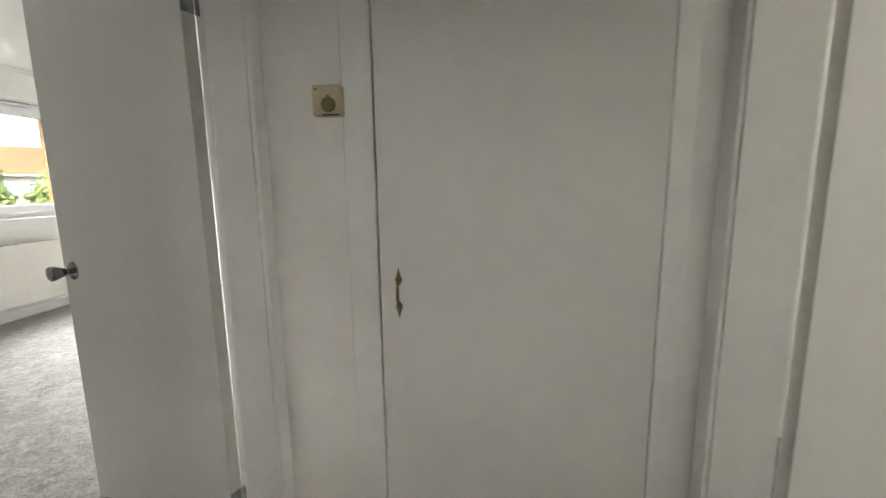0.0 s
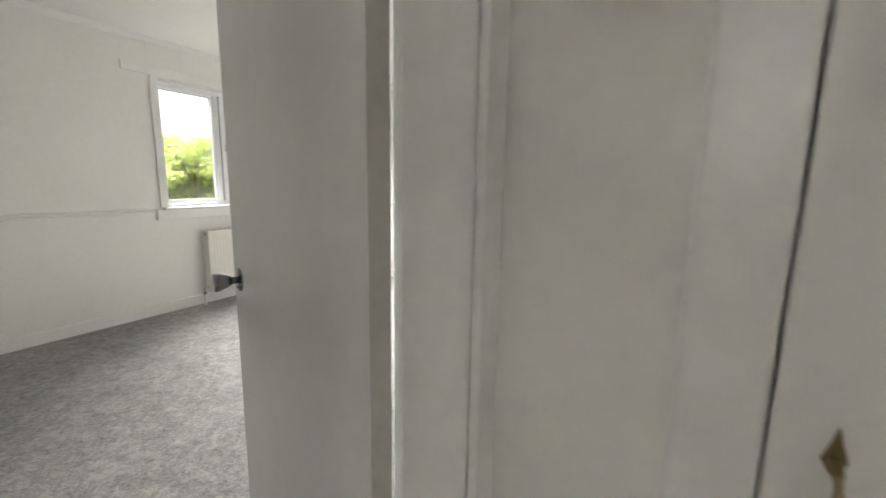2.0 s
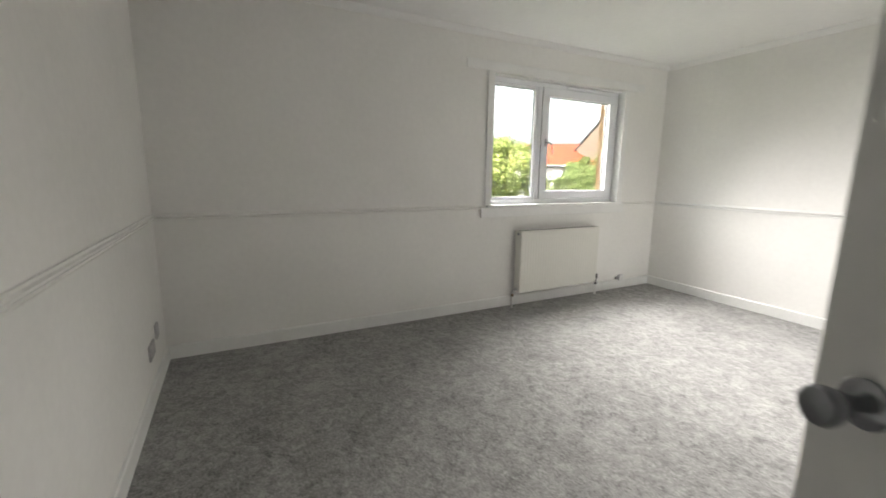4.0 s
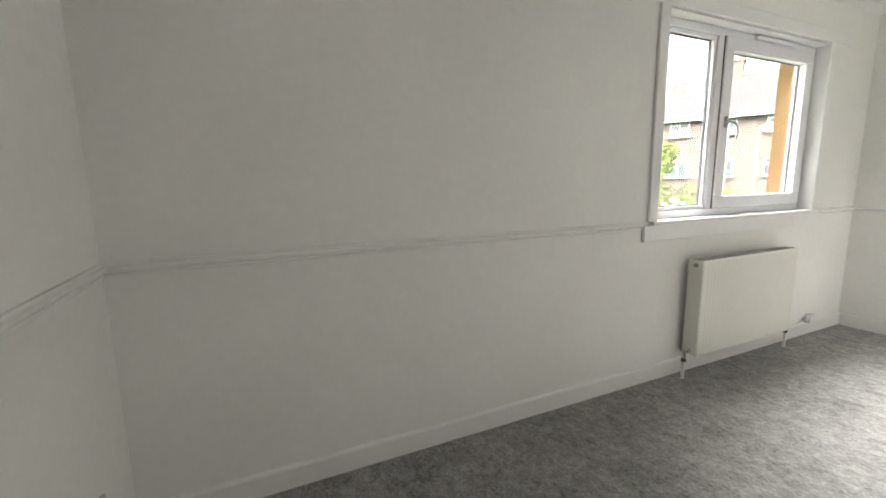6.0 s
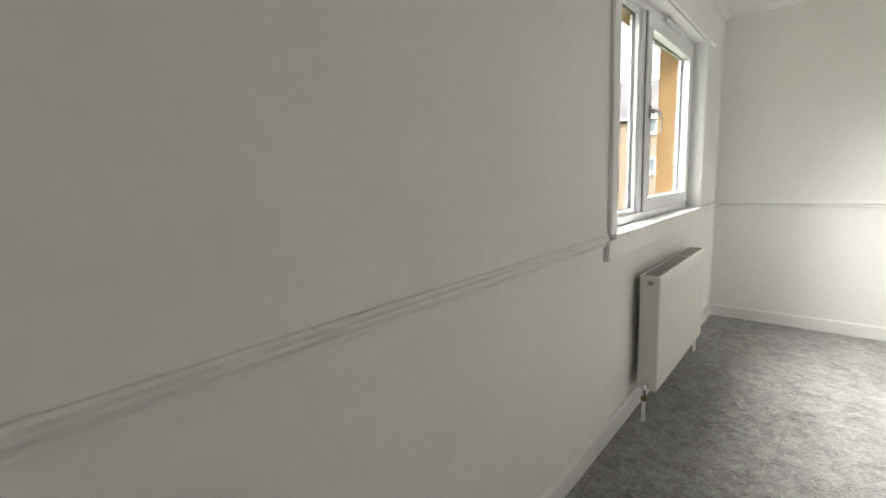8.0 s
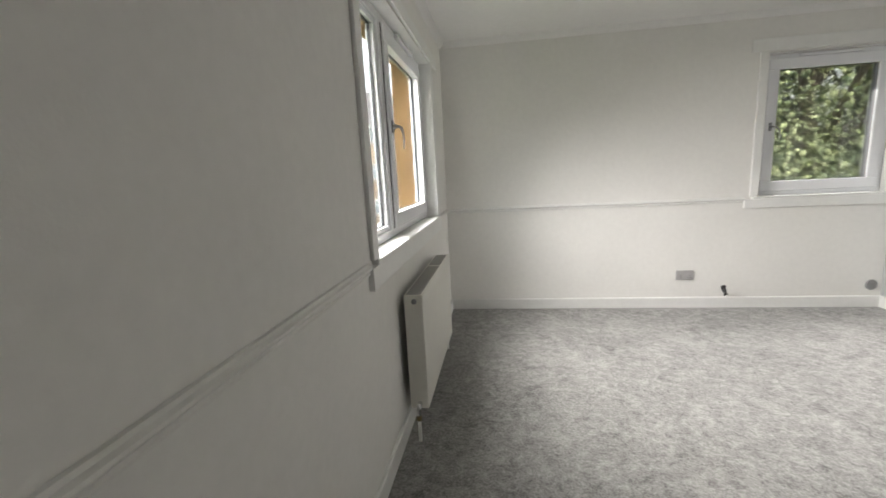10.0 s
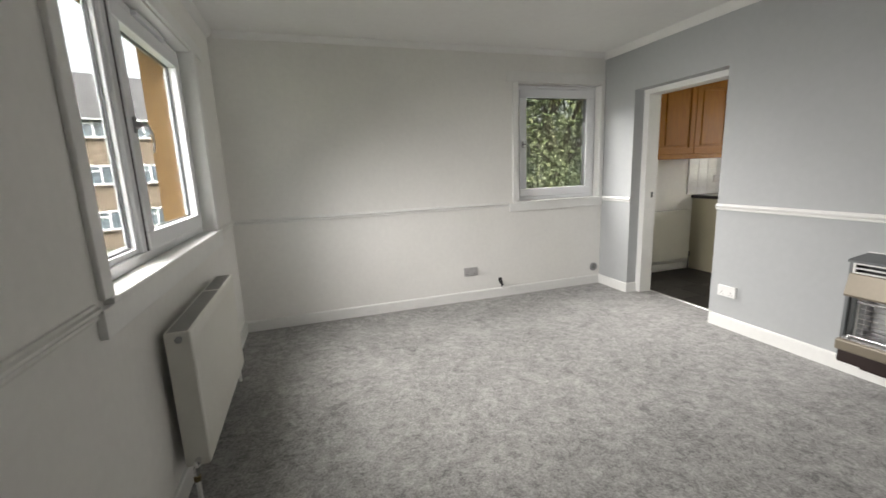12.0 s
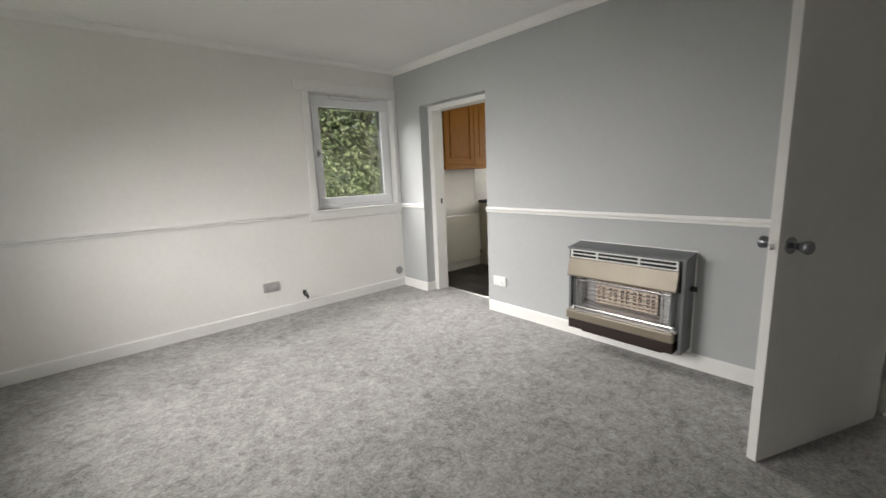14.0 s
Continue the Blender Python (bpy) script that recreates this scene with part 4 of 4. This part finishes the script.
def tree(x, y, height, radius, leaves, size, material, seed, label, clumps=26, low=0.25, cone=0.0, category="tree", lobed=False):
    """A tapered trunk with limbs, and a crown of leaves in clumps with gaps between them."""
    rng = random.Random(seed)
    t = tagged(empty("tree" if category == "tree" else "bush", pose(x, y, GZ)), label, category)
    bend = [Vector((0, 0, -0.2))]
    for i in range(1, 7):
        bend.append(Vector((rng.uniform(-0.12, 0.12) * i / 3, rng.uniform(-0.12, 0.12) * i / 3, height * 0.86 * i / 6)))
    base = 0.03 * height + 0.03
    part("trunk", tube(bend, [base * (1 - 0.85 * i / 6) for i in range(7)], 10), BARK, t, smooth=True)
    centres = []
    for i in range(clumps):
        f = low + (1 - low) * (i + rng.random()) / clumps
        z = height * f
        wide = radius * (1 - f) * 1.25 if cone else radius * math.sqrt(max(0.05, 1 - ((f - 0.55) / 0.5) ** 2))
        a = rng.uniform(0, 2 * math.pi)
        d = wide * rng.uniform(0.35, 0.95)
        centres.append((d * math.cos(a), d * math.sin(a), z, max(0.25, (0.34 if not cone else 0.45) * wide * rng.uniform(0.75, 1.2) + 0.12 * radius)))
        if i % 3 == 0:
            s = bend[min(5, max(1, int(f * 5)))]
            part("limb", tube([tuple(s), tuple((s + Vector(centres[-1][:3])) / 2 + Vector((0, 0, 0.1))), centres[-1][:3]], [base * 0.4, base * 0.25, base * 0.08], 6), BARK, t, smooth=True)
    me = leaf_cloud(centres, leaves, size, rng, lobed=lobed)
    me.materials.append(material)
    c = new("crown", me)
    c.parent = t
    return t


tree(3.2, 13.0, 9.5, 4.3, 90000, 0.052, LEAF_N, 3, "leafy green maple tree close to the house", 80, 0.10, lobed=True)
tree(6.8, 16.5, 10.0, 4.0, 45000, 0.06, LEAF_N, 5, "leafy green maple tree close to the house", 50, 0.12, lobed=True)
tree(1.5, 18.5, 9.5, 3.8, 14000, 0.14, LEAF_N, 6, "leafy green maple tree behind the garden", 40, 0.15)


def yaw_place(eye, yaw, d):
    return eye[0] - math.sin(radians(yaw)) * d, eye[1] + math.cos(radians(yaw)) * d


EYE1 = (-1.5, 1.42)
for i, (yaw, d, h, r, m) in enumerate(((50.6, 27, 6.7, 1.3, LEAF_C), (54.0, 27, 6.1, 2.3, LEAF_W), (58.2, 25, 6.0, 2.4, LEAF_W), (62.5, 26, 6.4, 2.6, LEAF_W), (67.0, 24, 5.9, 2.5, LEAF_W), (72.0, 26, 6.2, 2.6, LEAF_W))):
    px, py = yaw_place(EYE1, yaw, d)
    tree(px, py, h, r, 7000, 0.12, m, 20 + i, "tall green conifer in the gardens" if m == LEAF_C else "bright green garden tree", 26, 0.2, cone=1.0 if m == LEAF_C else 0.0)
for i, (yaw, d, h, r) in enumerate(((42.6, 22, 5.5, 2.0), (44.6, 24, 4.9, 1.3), (47.5, 30, 3.9, 0.9), (33.5, 22, 3.3, 1.2))):
    px, py = yaw_place(EYE1, yaw, d) if i < 3 else yaw_place((-3.236, 1.433), 32.0, 27)
    tree(px, py, h, r, 5000, 0.09, LEAF_B, 40 + i, "dense green garden bush", 18, 0.1, category="bush")


def house_window(parent, m, w, h):
    """White frame with two casements, dark panes and a sill; local x along the wall, -y outwards."""
    win = part("window", frame_ring(-w / 2, w / 2, -h / 2, h / 2, 0.09, -0.05, 0.02, "y", 0), UPVC, parent)
    win.matrix_local = m
    part("mullion", boxes((-0.05, 0.05, -0.05, 0.01, -h / 2 + 0.09, h / 2 - 0.09), (-w / 2 + 0.09, -0.05, -0.04, 0.01, h / 2 - 0.42, h / 2 - 0.34)), UPVC, win)
    part("pane", boxes((-w / 2 + 0.05, w / 2 - 0.05, -0.01, 0.005, -h / 2 + 0.05, h / 2 - 0.05)), PANE, win)
    part("sill", boxes((-w / 2 - 0.1, w / 2 + 0.1, -0.16, 0.02, -h / 2 - 0.09, -h / 2 - 0.005)), HARL, win)
    return win


def house(name, place, turn, length, depth, eave, ridge, wall, roof, label, windows, gable_windows=(), chimney=None, bay=(0, 0)):
    """A gabled block; local x along its front, which faces local -y."""
    h = tagged(empty(name, pose(place[0], place[1], GZ, 0, 0, turn)), label, "house")
    e, r = eave - GZ, ridge - GZ
    bm = bmesh.new()
    L = length / 2
    f = [bm.verts.new(p) for p in ((-L, 0, 0), (-L, depth, 0), (-L, depth, e), (-L, depth / 2, r - 0.12), (-L, 0, e))]
    g = [bm.verts.new((L, v.co.y, v.co.z)) for v in f]
    for i in range(5):
        bm.faces.new((f[i], f[(i + 1) % 5], g[(i + 1) % 5], g[i]))
    bm.faces.new(f)
    bm.faces.new(g)
    bmesh.ops.recalc_face_normals(bm, faces=bm.faces[:])
    part("wall", bm, wall, h)
    s = (r - e) / (depth / 2)
    rf = part("roof", prism([(-0.35, e - 0.35 * s + 0.02), (depth / 2, r), (depth + 0.35, e - 0.35 * s + 0.02), (depth + 0.35, e - 0.35 * s + 0.16), (depth / 2, r + 0.16), (-0.35, e - 0.35 * s + 0.16)], "x", -L - 0.15, L + 0.15), roof, h)
    part("gutter", tube([(-L - 0.15, -0.42, e - 0.35 * s + 0.05), (L + 0.15, -0.42, e - 0.35 * s + 0.05)], 0.07, 8), GALV, h)
    for x, z, w, hh in windows:
        house_window(h, pose(x, -0.062 if bay[0] < x < bay[1] else 0, z - GZ), w, hh)
    for y, z, w, hh, side in gable_windows:
        house_window(h, pose(side * L, y, z - GZ, 0, 0, 90 * side), w, hh)
    if chimney:
        cx, ch, cw = chimney
        c = part("chimney", boxes((cx - cw / 2, cx + cw / 2, depth / 2 - 0.5, depth / 2 + 0.5, r - 0.8, r + ch), (cx - cw / 2 - 0.1, cx + cw / 2 + 0.1, depth / 2 - 0.6, depth / 2 + 0.6, r + ch, r + ch + 0.18)), wall, rf)
        for k in (-0.35, 0.35):
            part("chimney_pot", lathe([(0.14, r + ch + 0.18), (0.11, r + ch + 0.6)], "z", (cx + k * cw, depth / 2, 0), 10), REDR, rf)
    return h, rf, e, r, s


# three-storey block across the street
cx, cy = yaw_place((-3.236, 1.433), 27.0, 34)
cx, cy = cx + 3.25 * math.cos(radians(27)), cy + 3.25 * math.sin(radians(27))
wins = [(x, z, 1.25, 1.2) for x in (-8.5, -5.8, -3.0, -0.15, 2.4, 5.2, 8.0) for z in (4.7, 1.87, -0.95)]
block, roof, be, br, bs = house("apartment_block", (cx, cy), 27.0, 19.5, 9.5, 5.35, 8.6, HARL, SLATER, "beige harled three-storey block with a grey slate roof", wins, chimney=(-6.2, 1.0, 1.6), bay=(-1.6, 9.8))
part("downpipe", tube([(-5.6, -0.12, be - 0.2), (-5.6, -0.12, 0)], 0.06, 8), GALV, block)
part("downpipe", tube([(-1.75, -0.12, be - 0.2), (-1.75, -0.12, 0)], 0.06, 8), GALV, block)
sk = part("rooflight", boxes((-0.4, 0.4, -0.04, 0.04, -0.5, 0.5)), PANE, roof)
sk.matrix_local = pose(-2.05, 2.9, be + 2.9 * bs + 0.2, math.degrees(math.atan(bs)) - 90)
part("brown_bay", boxes((-1.6, 9.8, -0.06, 0.5, 0.0, be - 0.3)), BROWNH, block, "brown harled bay")

house("gable_house", (-29.1, 41.4), 97.0, 14, 6.0, 4.1, 7.0, BROWNH, SLATER, "brown harled house with a slate roof and gable end", [(-3, 3.6, 1.2, 1.2), (2, 3.6, 1.2, 1.2)], ((2.6, 4.1, 0.7, 0.9, -1),))
rx, ry = yaw_place(EYE1, 48.3, 44)
house("red_roofed_house", (rx, ry), 49.0, 9, 7, 2.45, 4.55, WHITEH, REDR, "white harled house with an orange-red tiled roof", [(-2.4, 1.2, 1.2, 1.2), (0.8, 1.2, 1.2, 1.2), (3.2, 1.2, 1.0, 1.2)])
hx, hy = yaw_place(EYE1, 66.0, 60)
house("red_roofed_house", (hx, hy), 66.0, 12, 7, 1.6, 3.4, WHITEH, REDR, "white harled house with an orange-red tiled roof", [(-2.4, 0.4, 1.2, 1.2), (2.4, 0.4, 1.2, 1.2)])


def street_lamp():
    px, py = yaw_place((-3.493, 1.5), 27.4, 21)
    s = tagged(empty("street_lamp", pose(px, py, GZ, 0, 0, 27)), "grey steel street lamp with a short arm", "street lamp")
    part("post", tube([(0, 0, 0), (0, 0, 1.2), (0, 0, 6.05)], [0.09, 0.06, 0.045], 10), GALV, s, smooth=True)
    part("arm", tube([(0, 0, 6.0), (0.25, 0, 6.12), (0.6, 0, 6.15)], 0.03, 8), GALV, s, smooth=True)
    part("lantern", boxes((0.45, 1.05, -0.11, 0.11, 6.09, 6.2), bevel=0.03), GALV, s)


street_lamp()

# ---- single tiles, last ----
tile_mesh = mesh_of("floor_tile", boxes((0.003, 0.302, 0.003, 0.302, -0.006, 0.002), bevel=0.0), SLATE)
for i in range(7):
    for j in range(5):
        t = new("floor_tile", tile_mesh)
        t.parent = kitchen_floor
        t.matrix_local = pose(-0.578 + 0.305 * i, 4.35 + 0.305 * j, 0)
backsplash = structure("wall_tiling", boxes((0.455, 1.96, KN - 0.006, KN - 0.001, 0.925, 1.40)), TGROUT, "white glazed wall tiles above the worktop", "wall tiles")
wall_tile = mesh_of("wall_tile", boxes((0.0012, 0.1488, KN - 0.011, KN - 0.005, 0.0012, 0.1488), bevel=0.0015), TILE)
for i in range(10):
    for j in range(3):
        t = new("wall_tile", wall_tile)
        t.parent = backsplash
        t.matrix_local = pose(0.456 + 0.15 * i, 0, 0.928 + 0.15 * j)
